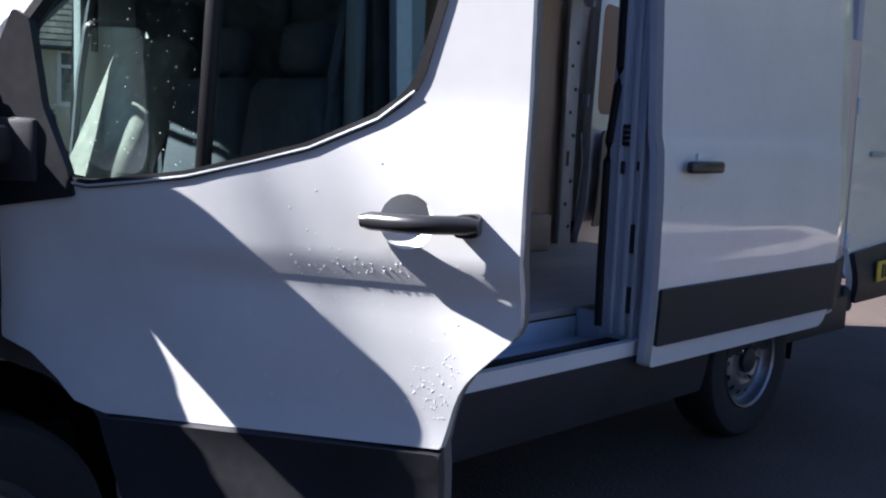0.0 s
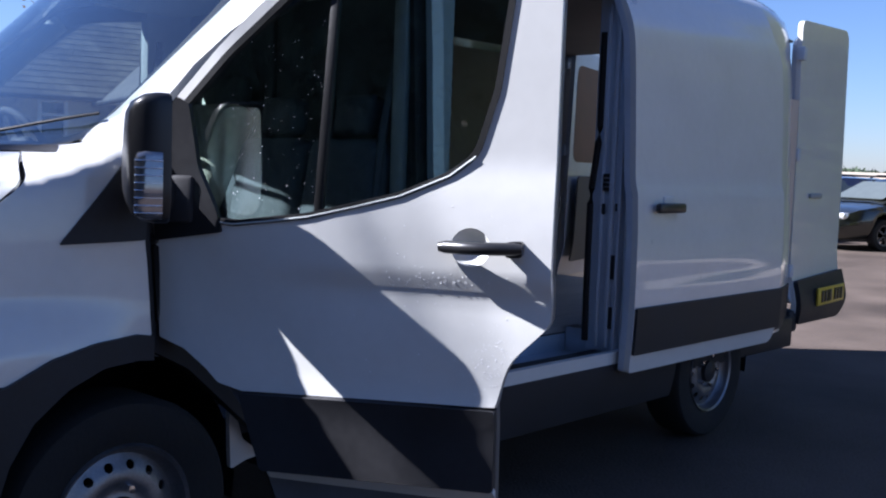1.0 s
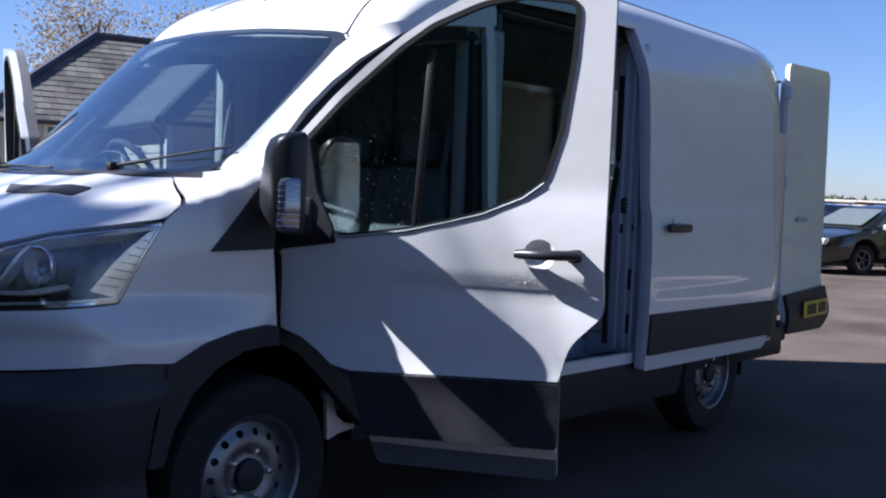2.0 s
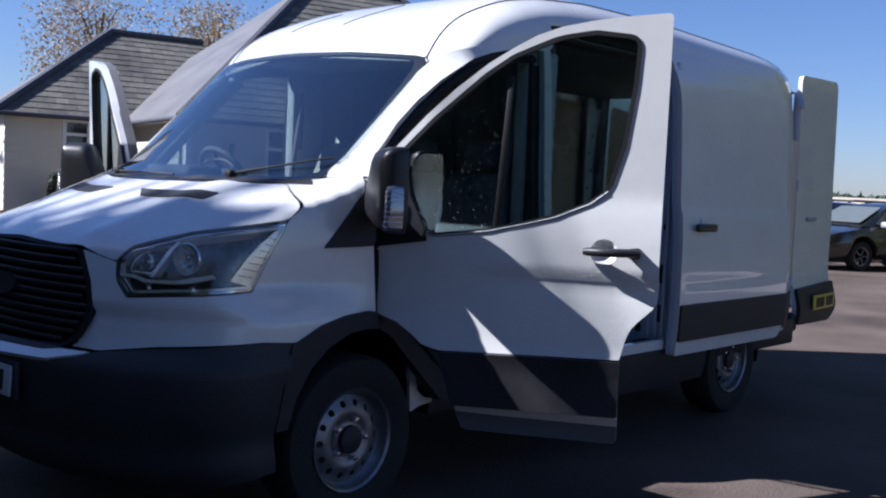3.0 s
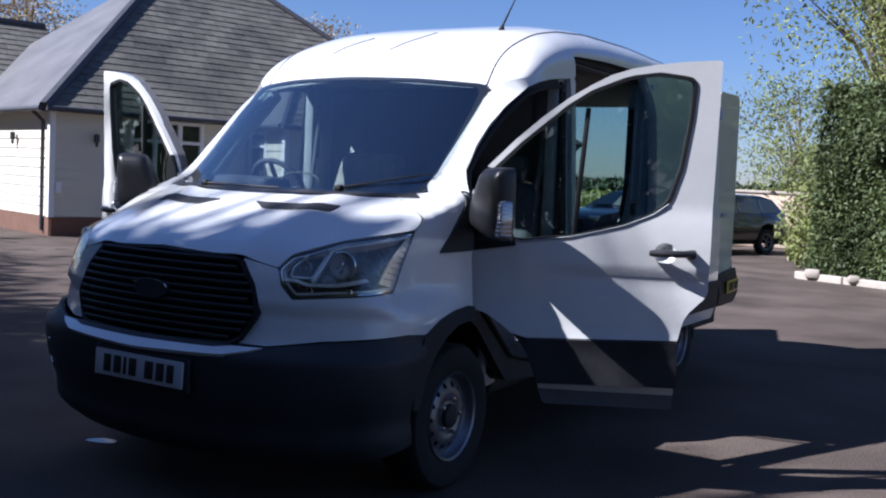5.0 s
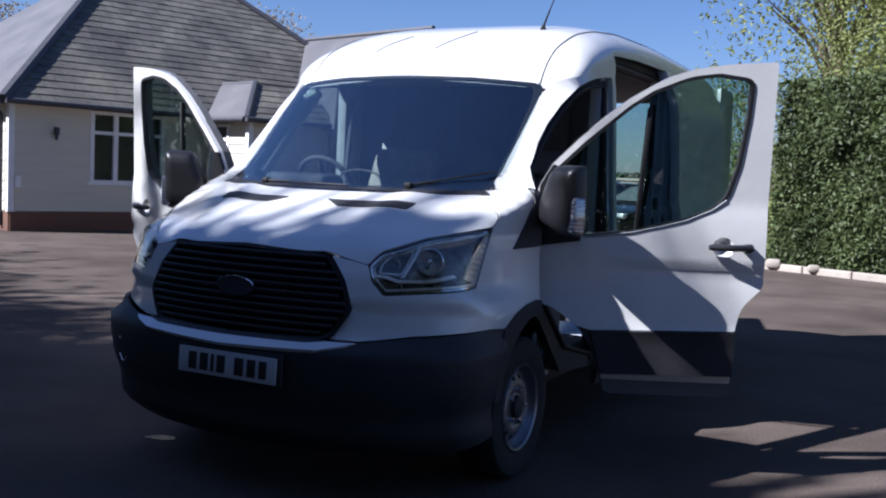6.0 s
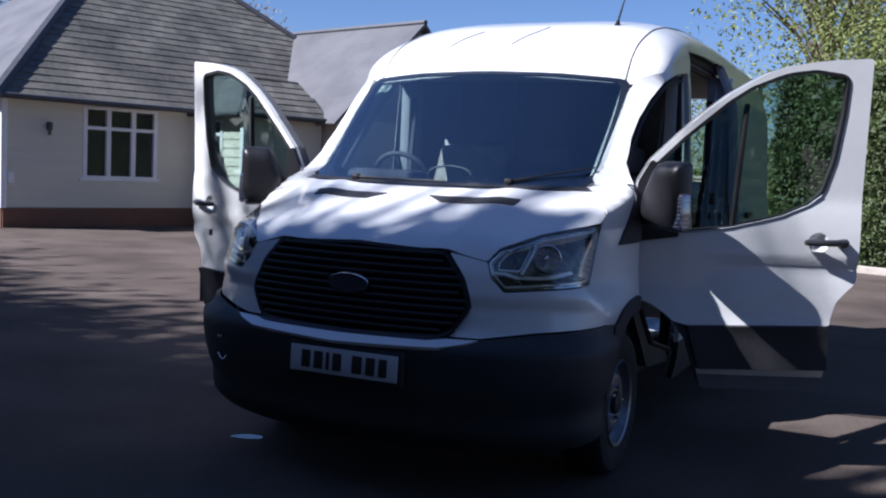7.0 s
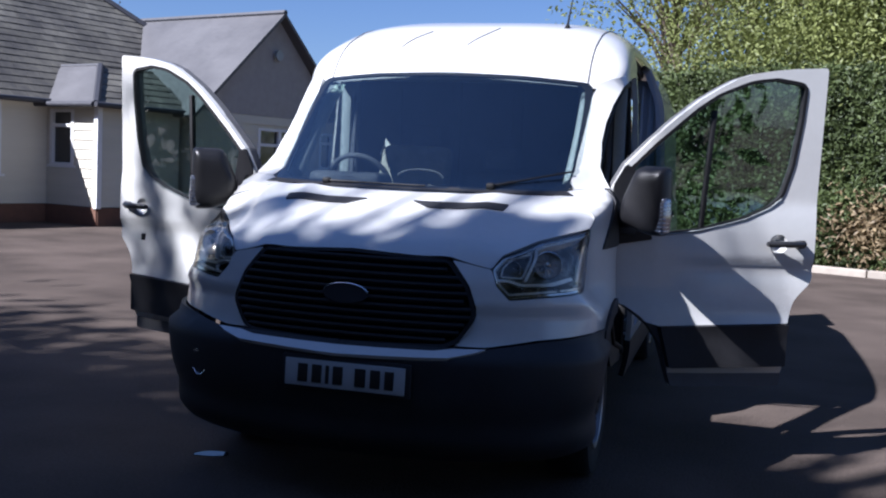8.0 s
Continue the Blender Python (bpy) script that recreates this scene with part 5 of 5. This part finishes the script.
far = []
r2 = random.Random(5)
for k in range(9000):
    a = r2.uniform(-150, 70)
    hgt = 3.2 + 2.0 * abs(noise.noise(Vector((a * 0.06, 2, 0)))) + 0.8 * noise.noise(Vector((a * 0.4, 5, 0)))
    far.append((a, 205 + r2.uniform(-6, 6), r2.uniform(0.2, 1) * hgt))
ob = mesh_part("far_woods", leaves(far, 1.0, 0.2, 9), FARWOOD, None)
tagged(ob, "hazy line of far woodland on the horizon", "woodland", kind="stuff")
far = []
for k in range(3000):
    far.append((r2.uniform(-60, 15), 62 + r2.uniform(-2, 2), r2.uniform(0.05, 1.25)))
ob = mesh_part("far_hedge", leaves(far, 0.3, 0.2, 10), LEAF_T, None)
tagged(ob, "low field hedge in the distance", "hedge", kind="stuff")

# ---- house: e along the front wall, d outward ----
HO, HANG = Vector((-13.35, 9.8, 0)), radians(73.5)
HM = Matrix.Translation(HO) @ Matrix.Rotation(HANG, 4, "Z")      # local x along the front, local -y outward
house = tagged(new("house"), "single-storey cream weatherboarded house with slate hipped roofs", "house")


def hpart(name, bm, material, parent=None, label="", smooth=False):
    return part(name, bm, material, parent or house, label, smooth, HM)


def run(name, x0, y0, x1, y1, top, label="", openings=()):
    """A weatherboarded wall from one corner to another, on a brick plinth; out of doors lies to the right of its way."""
    d = Vector((x1 - x0, y1 - y0, 0))
    ln = d.length
    d.normalize()
    m = HM @ Matrix.Translation((x0, y0, 0)) @ Matrix.Rotation(math.atan2(d.y, d.x), 4, "Z")
    hol = [[(a, b), (c, b), (c, e), (a, e)] for a, b, c, e in openings]
    w = part(name, sheet([(0, 0), (ln, 0), (ln, top), (0, top)], lambda u, v: Vector((u, 0.02, v)), 0.2, 1.5, holes=hol), BOARD, house, label, False, m)
    z, i = 0.38, 0
    while z < top - 0.02:
        hh = min(0.19, top - z)
        cuts = sorted([(a, c) for a, b, c, e in openings if b < z + hh and e > z])
        s = 0.0
        for a, c in cuts + [(ln, ln)]:
            if a - s > 0.02:
                b = bmesh.new()
                q = [b.verts.new(v) for v in ((s, 0.018, z), (a, 0.018, z), (a, -0.016, z), (s, -0.016, z), (s, 0.018, z + hh), (a, 0.018, z + hh), (a, 0.004, z + hh), (s, 0.004, z + hh))]
                for f in ((0, 3, 2, 1), (4, 5, 6, 7), (3, 7, 6, 2), (2, 6, 5, 1), (0, 4, 7, 3), (0, 1, 5, 4)):
                    b.faces.new([q[n] for n in f])
                part("board", b, BOARD, w, "", False, m)
            s = c
        z += 0.19
        i += 1
    part("plinth", box(ln / 2, 0.0, 0.185, ln + 0.06, 0.11, 0.37, 0.005), BRICK, w, "red-brown brick plinth", False, m)
    return w, m


def casement(m, a, b, c, e, lights, parent_label="white casement window with small top lights"):
    w = part("window", box((a + c) / 2, 0.05, b - 0.02, c - a + 0.14, 0.16, 0.05, 0.008), UPVC, house, parent_label, False, m)
    for x0, x1, z0, z1 in ((a, a + 0.09, b, e), (c - 0.09, c, b, e), (a + 0.09, c - 0.09, e - 0.06, e), (a + 0.09, c - 0.09, b, b + 0.06), (a + 0.09, c - 0.09, b + (e - b) * 0.68, b + (e - b) * 0.68 + 0.07)):
        part("frame", box((x0 + x1) / 2, 0.03, (z0 + z1) / 2, x1 - x0, 0.10, z1 - z0, 0.006), UPVC, w, "", False, m)
    lw = (c - a) / lights
    for k in range(1, lights):
        for z0, z1 in ((b + 0.06, b + (e - b) * 0.68), (b + (e - b) * 0.68 + 0.07, e - 0.06)):
            part("frame", box(a + lw * k, 0.03, (z0 + z1) / 2, 0.10, 0.10, z1 - z0, 0.006), UPVC, w, "", False, m)
    for k in range(lights):
        for z0, z1 in ((b + 0.06, b + (e - b) * 0.68), (b + (e - b) * 0.68 + 0.07, e - 0.06)):
            part("pane", box(a + lw * (k + 0.5), 0.055, (z0 + z1) / 2, lw - 0.08, 0.012, z1 - z0, 0), PANE, w, "dark reflecting pane", False, m)
    return w


EAVE = 2.48
_, m1 = run("wall", 0, 0, 11.2, 0, EAVE, "cream weatherboarded front wall", [(1.58, 0.96, 3.25, 2.40)])
casement(m1, 1.58, 0.96, 3.25, 2.40, 3)
_, m2 = run("wall", 0, 4.6, 0, 0, EAVE, "sunlit cream weatherboarded side wall")
_, m3 = run("wall", -2.75, 4.6, 0, 4.6, EAVE + 0.08, "cream weatherboarded wing wall", [(1.22, 1.36, 1.86, 2.5)])
casement(m3, 1.22, 1.36, 1.86, 2.5, 1)
run("wall", -2.75, 10.5, -2.75, 4.6, EAVE + 0.08, "cream weatherboarded wing wall")
_, m4 = run("wall", 4.3, 0, 4.3, -1.6, EAVE - 0.06, "sunlit cream weatherboarded porch wall", [(0.10, 1.18, 0.86, 2.32)])
casement(m4, 0.10, 1.18, 0.86, 2.32, 1)
run("wall", 4.3, -1.6, 6.4, -1.6, EAVE - 0.06, "cream weatherboarded porch wall")
_, m5 = run("wall", 6.5, -2.0, 12.85, -2.0, EAVE, "shaded gable wall", [(1.9, 0.9, 3.4, 2.2), (4.1, 1.3, 5.1, 2.2)])
casement(m5, 4.1, 1.3, 5.1, 2.2, 2)
casement(m5, 1.9, 0.9, 3.4, 2.2, 2)
run("wall", 6.5, 0, 6.5, -2.0, EAVE, "cream weatherboarded wall")
run("wall", 12.85, -2.0, 12.85, 8.0, EAVE, "cream weatherboarded wall")


def roof_plane(name, pts, material, label="", courses=True, step=0.24, t=0.012):
    """A roof slope through its corners (eave first, left to right), laid in overlapping courses."""
    pts = [Vector(p) for p in pts]
    o, ex = pts[0], (pts[1] - pts[0]).normalized()
    n = ex.cross(pts[2] - pts[1]).normalized()
    if n.z < 0:
        n = -n
    ey = n.cross(ex)
    uv = [((p - o).dot(ex), (p - o).dot(ey)) for p in pts]
    top = max(v for _, v in uv)
    rows = [(k * step, min((k + 1) * step, top)) for k in range(int(top / step) + 1)] if courses else [(0, top)]

    def span(v):
        xs = []
        for (u0, v0), (u1, v1) in zip(uv, uv[1:] + uv[:1]):
            if abs(v1 - v0) < 1e-9:
                if abs(v - v0) < 1e-6:
                    xs += [u0, u1]
            elif min(v0, v1) - 1e-6 <= v <= max(v0, v1) + 1e-6:
                xs.append(u0 + (u1 - u0) * (v - v0) / (v1 - v0))
        return (min(xs), max(xs)) if xs else None
    def slab(v0, v1, lo, hi0, hi1):
        a, b = span(v0 + 1e-5), span(v1 - 1e-5)
        bm = bmesh.new()
        P = lambda u, v, h: bm.verts.new(o + ex * u + ey * v + n * h)
        q = [P(a[0], v0, lo), P(a[1], v0, lo), P(b[1], v1, lo), P(b[0], v1, lo), P(a[0], v0, hi0), P(a[1], v0, hi0), P(b[1], v1, hi1), P(b[0], v1, hi1)]
        for f in ((0, 3, 2, 1), (4, 5, 6, 7), (0, 1, 5, 4), (1, 2, 6, 5), (2, 3, 7, 6), (3, 0, 4, 7)):
            bm.faces.new([q[i] for i in f])
        return bm
    def slates(v0, v1, t):
        """One course, cut into slates of uneven lie."""
        a, b = span(v0 + 1e-5), span(v1 - 1e-5)
        out = []
        u = min(a[0], b[0]) - rng.uniform(0, 0.3)
        while u < max(a[1], b[1]):
            w = 0.30 * rng.uniform(0.92, 1.08)
            p0, p1 = (min(max(x, a[0]), a[1]) for x in (u, u + w - 0.006))
            q0, q1 = (min(max(x, b[0]), b[1]) for x in (u, u + w - 0.006))
            u += w
            if p1 - p0 < 0.02 and q1 - q0 < 0.02:
                continue
            q1, p1 = max(q1, q0 + 0.003), max(p1, p0 + 0.003)
            h, sag = t + 0.006 * rng.random(), 0.004 * rng.random()
            bm = bmesh.new()
            out.append(bm)
            P = lambda x, v, z: bm.verts.new(o + ex * x + ey * v + n * z)
            c = [P(p0, v0 - sag, -0.002), P(p1, v0 - sag, -0.002), P(q1, v1, -0.002), P(q0, v1, -0.002), P(p0, v0 - sag, h), P(p1, v0 - sag, h + 0.002 * rng.random()), P(q1, v1, 0.002), P(q0, v1, 0.002)]
            for f in ((0, 3, 2, 1), (4, 5, 6, 7), (0, 1, 5, 4), (1, 2, 6, 5), (2, 3, 7, 6), (3, 0, 4, 7)):
                bm.faces.new([c[i] for i in f])
        return out
    base = hpart(name, slab(0, top - 1e-3, -0.05, -0.004 if courses else 0.02, -0.004 if courses else 0.02), material, None, label)
    if courses:
        rest = []
        for v0, v1 in rows:
            if v1 - v0 > 0.03:
                pieces = slates(v0, v1, t)
                if len(pieces) <= room[0]:
                    room[0] -= len(pieces)
                    for b in pieces:
                        part("slate", b, material, base, "", False, HM)
                else:
                    rest += pieces
        if rest:
            part("slate_layer", joined(*rest), material, base, "upper courses of grey slates", False, HM)["kind"] = "stuff"
    return base


def ridge(a, b, r=0.09, material=LEAD, label="dark ridge capping"):
    return hpart("ridge_cap", tube([a, b], r, 6), material, None, label)


ov, tn = 0.28, math.tan(radians(40))
zr = EAVE + (4.35 + ov) * tn
RA, RB = (4.35, 4.35, zr), (6.9, 4.35, zr)
C = [(-ov, -ov, EAVE), (11.5, -ov, EAVE), (11.5, 8.98, EAVE), (-ov, 8.98, EAVE)]
room = [300]
roof_plane("roof_slope", [C[0], C[1], RB, RA], SLATE, "weathered grey slate roof slope")
roof_plane("roof_slope", [C[3], C[0], RA], PLAINROOF, "pale grey hipped roof slope", False)
roof_plane("roof_slope", [C[1], C[2], RB], SLATE, "grey slate roof slope")
roof_plane("roof_slope", [C[2], C[3], RA, RB], SLATE, "grey slate roof slope")
for a, b in ((C[0], RA), (RA, RB), (RB, C[1])):
    ridge(a, b, 0.11)
# wing on the far side
wz = EAVE + 0.08
wr = wz + (2.85 + ov) * tn * 0.92
D = [(-2.75 - ov, 4.6 - ov, wz), (2.6, 4.6 - ov, wz), (2.6, 10.6, wz), (-2.75 - ov, 10.6, wz)]
VA, VB = (0.15, 7.45, wr), (2.6, 7.45, wr)
roof_plane("roof_slope", [D[0], D[1], VB, VA], SLATE, "weathered grey slate wing roof")
roof_plane("roof_slope", [D[3], D[0], VA], PLAINROOF, "pale grey wing roof slope", False)
ridge(D[0], VA, 0.11), ridge(VA, VB, 0.1)
# gabled block with a plain roof
gz = EAVE + 2.55 * 0.93
roof_plane("roof_slope", [(6.2, 3.4, EAVE - 0.15), (6.2, -2.25, EAVE - 0.15), (8.95, -2.25, gz), (8.95, 3.4, gz)], PLAINROOF, "plain grey gable roof slope", False)
roof_plane("roof_slope", [(11.7, -2.25, EAVE - 0.15), (11.7, 3.4, EAVE - 0.15), (8.95, 3.4, gz), (8.95, -2.25, gz)], PLAINROOF, "plain grey gable roof slope", False)
# lower hipped end beyond the gable
ez, et = EAVE + 0.08, EAVE + 1.25
E0, E1, E2 = (10.6, -2.25, ez), (13.1, -2.25, ez), (13.1, 7.0, ez)
F0, F1, F2 = (10.6, -0.75, et), (11.6, -0.75, et), (11.6, 5.5, et)
roof_plane("roof_slope", [E0, E1, F1, F0], SLATE, "weathered slate hipped end")
roof_plane("roof_slope", [E1, E2, F2, F1], SLATE, "weathered slate hipped end")
ridge(E1, F1, 0.06), ridge(F0, F1, 0.06)
hpart("gutter", tube([(10.6, -2.3, ez - 0.02), (13.15, -2.3, ez - 0.02)], 0.055, 8), LEAD, None, "dark gutter", True)
hpart("downpipe", tube([(13.0, -2.28, ez - 0.05), (12.88, -2.08, ez - 0.3), (12.88, -2.08, 0.1)], 0.04, 8), LEAD, None, "dark downpipe", True)
ridge((8.95, -2.25, gz + 0.03), (8.95, 3.0, gz + 0.03), 0.07)
hpart("gable", sheet([(6.55, EAVE), (11.35, EAVE), (8.95, gz - 0.06)], lambda u, v: Vector((u, -2.0, v)), 0.1, 0.8), mat("grey render", (0.34, 0.325, 0.32), 0.8, var=0.1), None, "grey rendered gable")
hpart("gable_lamp", tube([(8.95, -2.04, 3.9), (8.95, -2.12, 3.9)], 0.12, 16), GREYIN, None, "round fitting on the gable")
# porch roof
pz, pt = EAVE - 0.06, EAVE + 0.80
P0, P1, P2, P3 = (4.06, 0.1, pz), (4.06, -1.82, pz), (6.5, -1.82, pz), (6.5, 0.1, pz)
T0, T1 = (5.1, 0.62, pt), (5.1, -0.62, pt)
T2 = (6.5, -0.62, pt)
roof_plane("roof_slope", [P0, P1, T1, T0], PLAINROOF, "pale grey porch roof slope", False)
roof_plane("roof_slope", [P1, P2, T2, T1], SLATE, "grey slate porch roof slope")
roof_plane("roof_slope", [(5.1, -0.62, pt), (6.5, -0.62, pt), (6.5, 0.9, pt + 0.02), (5.1, 0.9, pt + 0.02)], PLAINROOF, "flat porch roof top", False)
ridge(P1, T1, 0.07), ridge(T1, T0, 0.05)
# gutters, downpipe, lamps
for a, b in (((-0.25, -ov - 0.05, EAVE - 0.02), (11.4, -ov - 0.05, EAVE - 0.02)), ((-ov - 0.05, 8.9, EAVE - 0.02), (-ov - 0.05, -0.25, EAVE - 0.02)), ((-3.0, 4.6 - ov - 0.05, wz - 0.02), (0.0, 4.6 - ov - 0.05, wz - 0.02)), ((4.01, -1.87, pz - 0.02), (6.5, -1.87, pz - 0.02)), ((4.01, 0, pz - 0.02), (4.01, -1.8, pz - 0.02))):
    hpart("gutter", tube([a, b], 0.055, 8), LEAD, None, "dark gutter", True)
hpart("soffit", box(5.6, -0.14, EAVE - 0.035, 11.4, 0.28, 0.02), UPVC)
hpart("soffit", box(-0.14, 4.3, EAVE - 0.035, 0.28, 8.6, 0.02), UPVC)
hpart("downpipe", tube([(-0.30, 0.25, EAVE - 0.05), (-0.09, 0.25, EAVE - 0.25), (-0.09, 0.25, 0.1)], 0.04, 8), LEAD, None, "dark downpipe", True)
hpart("corner_post", box(-0.03, -0.03, 1.42, 0.12, 0.12, 2.1, 0.01), UPVC, None, "white corner post")
hpart("corner_post", box(4.27, -1.63, 1.40, 0.12, 0.12, 2.1, 0.01), UPVC, None, "white corner post")
for q in ((0.85, -0.09, 1.95), (-0.09, 1.9, 1.95)):
    hpart("wall_lamp", joined(box(*q, 0.09, 0.10, 0.16, 0.02), box(q[0], q[1], q[2] - 0.12, 0.05, 0.05, 0.10, 0.01)), LEAD, None, "dark wall lamp")
hpart("meter_box", box(0.10, -0.05, 0.95, 0.12, 0.10, 0.22, 0.01), UPVC, None, "small white wall box")
q = HM @ Vector((-1.75, 4.1, 0))
bush(q.x, q.y, 0.34, 1.25, 900, LEAF_D, "clipped dark conifer against the house wall", 81, 0.06, True)

# ---- parked cars ----
CAR_DARK = mat("dark green-black car paint", (0.018, 0.020, 0.018), 0.22, 0.2, var=0.15, coat=1.0)
CAR_BLUE = mat("dark blue car paint", (0.05, 0.05, 0.10), 0.22, 0.3, var=0.15, coat=1.0)
CARGLASS = mat("car glass", (0.10, 0.115, 0.11), 0.05, var=0.1, spec=1.0)


def car(m, paint, label):
    c = tagged(new("car"), label, "car")
    # the side outline, nose at y = 0
    low = [(0.0, 0.32), (0.0, 0.55), (0.06, 0.70), (0.35, 0.80), (1.15, 0.95), (4.25, 1.0), (4.42, 0.92), (4.45, 0.55), (4.40, 0.32)]
    hgt = table([p[0] for p in ((0, 0), (0.06, 0), (0.35, 0), (1.15, 0), (2.0, 0), (4.25, 0), (4.42, 0), (4.45, 0))], (0.62, 0.70, 0.82, 0.95, 0.98, 1.0, 0.93, 0.80), 0.05)
    bm = bmesh.new()
    rows = []
    for k in range(34):
        y = 4.45 * k / 33
        tz, bz = hgt(y), 0.24
        w = 0.87 * (1 - 0.18 * max(1 - y / 0.7, 0) ** 2 - 0.08 * max((y - 3.9) / 0.55, 0) ** 2)
        wa = [1.04, 3.62]
        for yc in wa:
            if abs(y - yc) < 0.36:
                bz = max(bz, 0.31 + math.sqrt(0.36 ** 2 - (y - yc) ** 2))
        sec = []
        for s in (-1, 1):
            col = [(0, bz if s < 0 else tz), (w * 0.86 * s, bz), (w * s, bz + (tz - bz) * 0.3), (w * 1.0 * s, bz + (tz - bz) * 0.65), (w * 0.95 * s, tz - 0.03), (w * 0.6 * s, tz)]
            sec.append(col[1:])
        rows.append([bm.verts.new((x, y, z)) for x, z in sec[0]] + [bm.verts.new((x, y, z)) for x, z in reversed(sec[1])])
    for r0, r1 in zip(rows, rows[1:]):
        for i in range(len(r0)):
            bm.faces.new((r0[i], r0[(i + 1) % len(r0)], r1[(i + 1) % len(r0)], r1[i]))
    bm.faces.new(rows[0]), bm.faces.new(rows[-1])
    bmesh.ops.recalc_face_normals(bm, faces=bm.faces)
    b = part("body", sharpen(bm, 40), paint, c, m=m)
    # cabin
    bm = bmesh.new()
    rows = []
    for y, z, w in ((1.05, 0.95, 0.74), (1.95, 1.40, 0.60), (2.4, 1.46, 0.60), (3.6, 1.45, 0.59), (4.05, 1.38, 0.57), (4.40, 0.98, 0.70)):
        rows.append([bm.verts.new(v) for v in ((-0.80, y, 0.94), (-w, y, z - 0.03), (-w * 0.6, y, z), (w * 0.6, y, z), (w, y, z - 0.03), (0.80, y, 0.94))])
    for r0, r1 in zip(rows, rows[1:]):
        for i in range(5):
            bm.faces.new((r0[i], r0[i + 1], r1[i + 1], r1[i]))
    bmesh.ops.recalc_face_normals(bm, faces=bm.faces)
    part("cabin", sharpen(bm, 25), paint, c, m=m)
    for s in (-1, 1):
        for lp in (((1.45, 1.00), (1.95, 1.00), (2.55, 1.00), (2.55, 1.38), (2.0, 1.36)), ((2.63, 1.00), (3.38, 1.00), (3.38, 1.37), (2.63, 1.38)), ((3.46, 1.02), (4.12, 1.04), (3.95, 1.33), (3.46, 1.37))):
            g = sheet(rounded(lp, 0.05, 3), lambda y, z: Vector((0.80 - 0.21 * (z - 0.94) / 0.47 + 0.012, y, z)), 0.01, 0.3)
            part("side_window", flip(g) if s < 0 else g, CARGLASS, c, m=m)
        part("door_mirror", box(s * 0.95, 1.55, 1.0, 0.18, 0.10, 0.12, 0.03), LAMP, c, "bright door mirror", m=m)
        part("headlight", box(s * 0.60, 0.16, 0.67, 0.30, 0.22, 0.13, 0.04), LAMP, c, "clear headlight", m=m)
        part("roof_rail", tube([(s * 0.56, 2.0, 1.44), (s * 0.56, 2.2, 1.50), (s * 0.56, 3.7, 1.49), (s * 0.56, 3.95, 1.42)], 0.015, 6), LEAD, c, m=m)
        for yc in (1.04, 3.62):
            mw = m @ Matrix.Translation((s * 0.0, yc, 0.31))
            fl = flip if s < 0 else (lambda q: q)
            wv = part("wheel", fl(lathe([(0.66, 0.20), (0.66, 0.30), (0.69, 0.315), (0.84, 0.315), (0.86, 0.30), (0.855, 0.21)], 28)), TYRE, c, m=mw)
            part("alloy", fl(joined(lathe([(0.80, 0.21), (0.852, 0.205), (0.845, 0.185), (0.81, 0.18)], 24), *[box(0.835, 0.11 * math.cos(a), 0.11 * math.sin(a), 0.02, 0.0, 0.0) if 0 else tube([(0.84, 0.03 * math.cos(a), 0.03 * math.sin(a)), (0.84, 0.19 * math.cos(a), 0.19 * math.sin(a))], 0.016, 5) for a in [i * 1.2566 for i in range(5)]])), STEEL, wv, "silver alloy rim", m=mw)
    ws = sheet(rounded([(-0.66, 0.10), (0.66, 0.10), (0.56, 0.86), (-0.56, 0.86)], 0.05, 3), lambda u, v: Vector((u, 1.05 + 0.9 * v - 0.015, 0.95 + 0.45 * v + 0.03)), 0.01, 0.3)
    part("windscreen", ws, CARGLASS, c, m=m)
    part("grille", box(0, 0.0, 0.52, 0.7, 0.05, 0.16, 0.02), RUBBER, c, m=m)
    return c


base = Vector((-3.73, 20.0, 0)) + Vector((-0.91, 0.41, 0)) * 0.83 + Vector((-0.41, -0.91, 0)) * 1.04
CARM = Matrix.Translation(base) @ Matrix.Rotation(math.atan2(-0.41, 0.91), 4, "Z")
car(CARM, CAR_DARK, "dark estate car parked on the drive")
car(Matrix.Translation(base + Vector((-0.91, 0.41, 0)) * 2.6 + Vector((0.1, 0.4, 0))) @ Matrix.Rotation(math.atan2(-0.41, 0.91), 4, "Z"), CAR_BLUE, "dark blue car parked beside the estate")
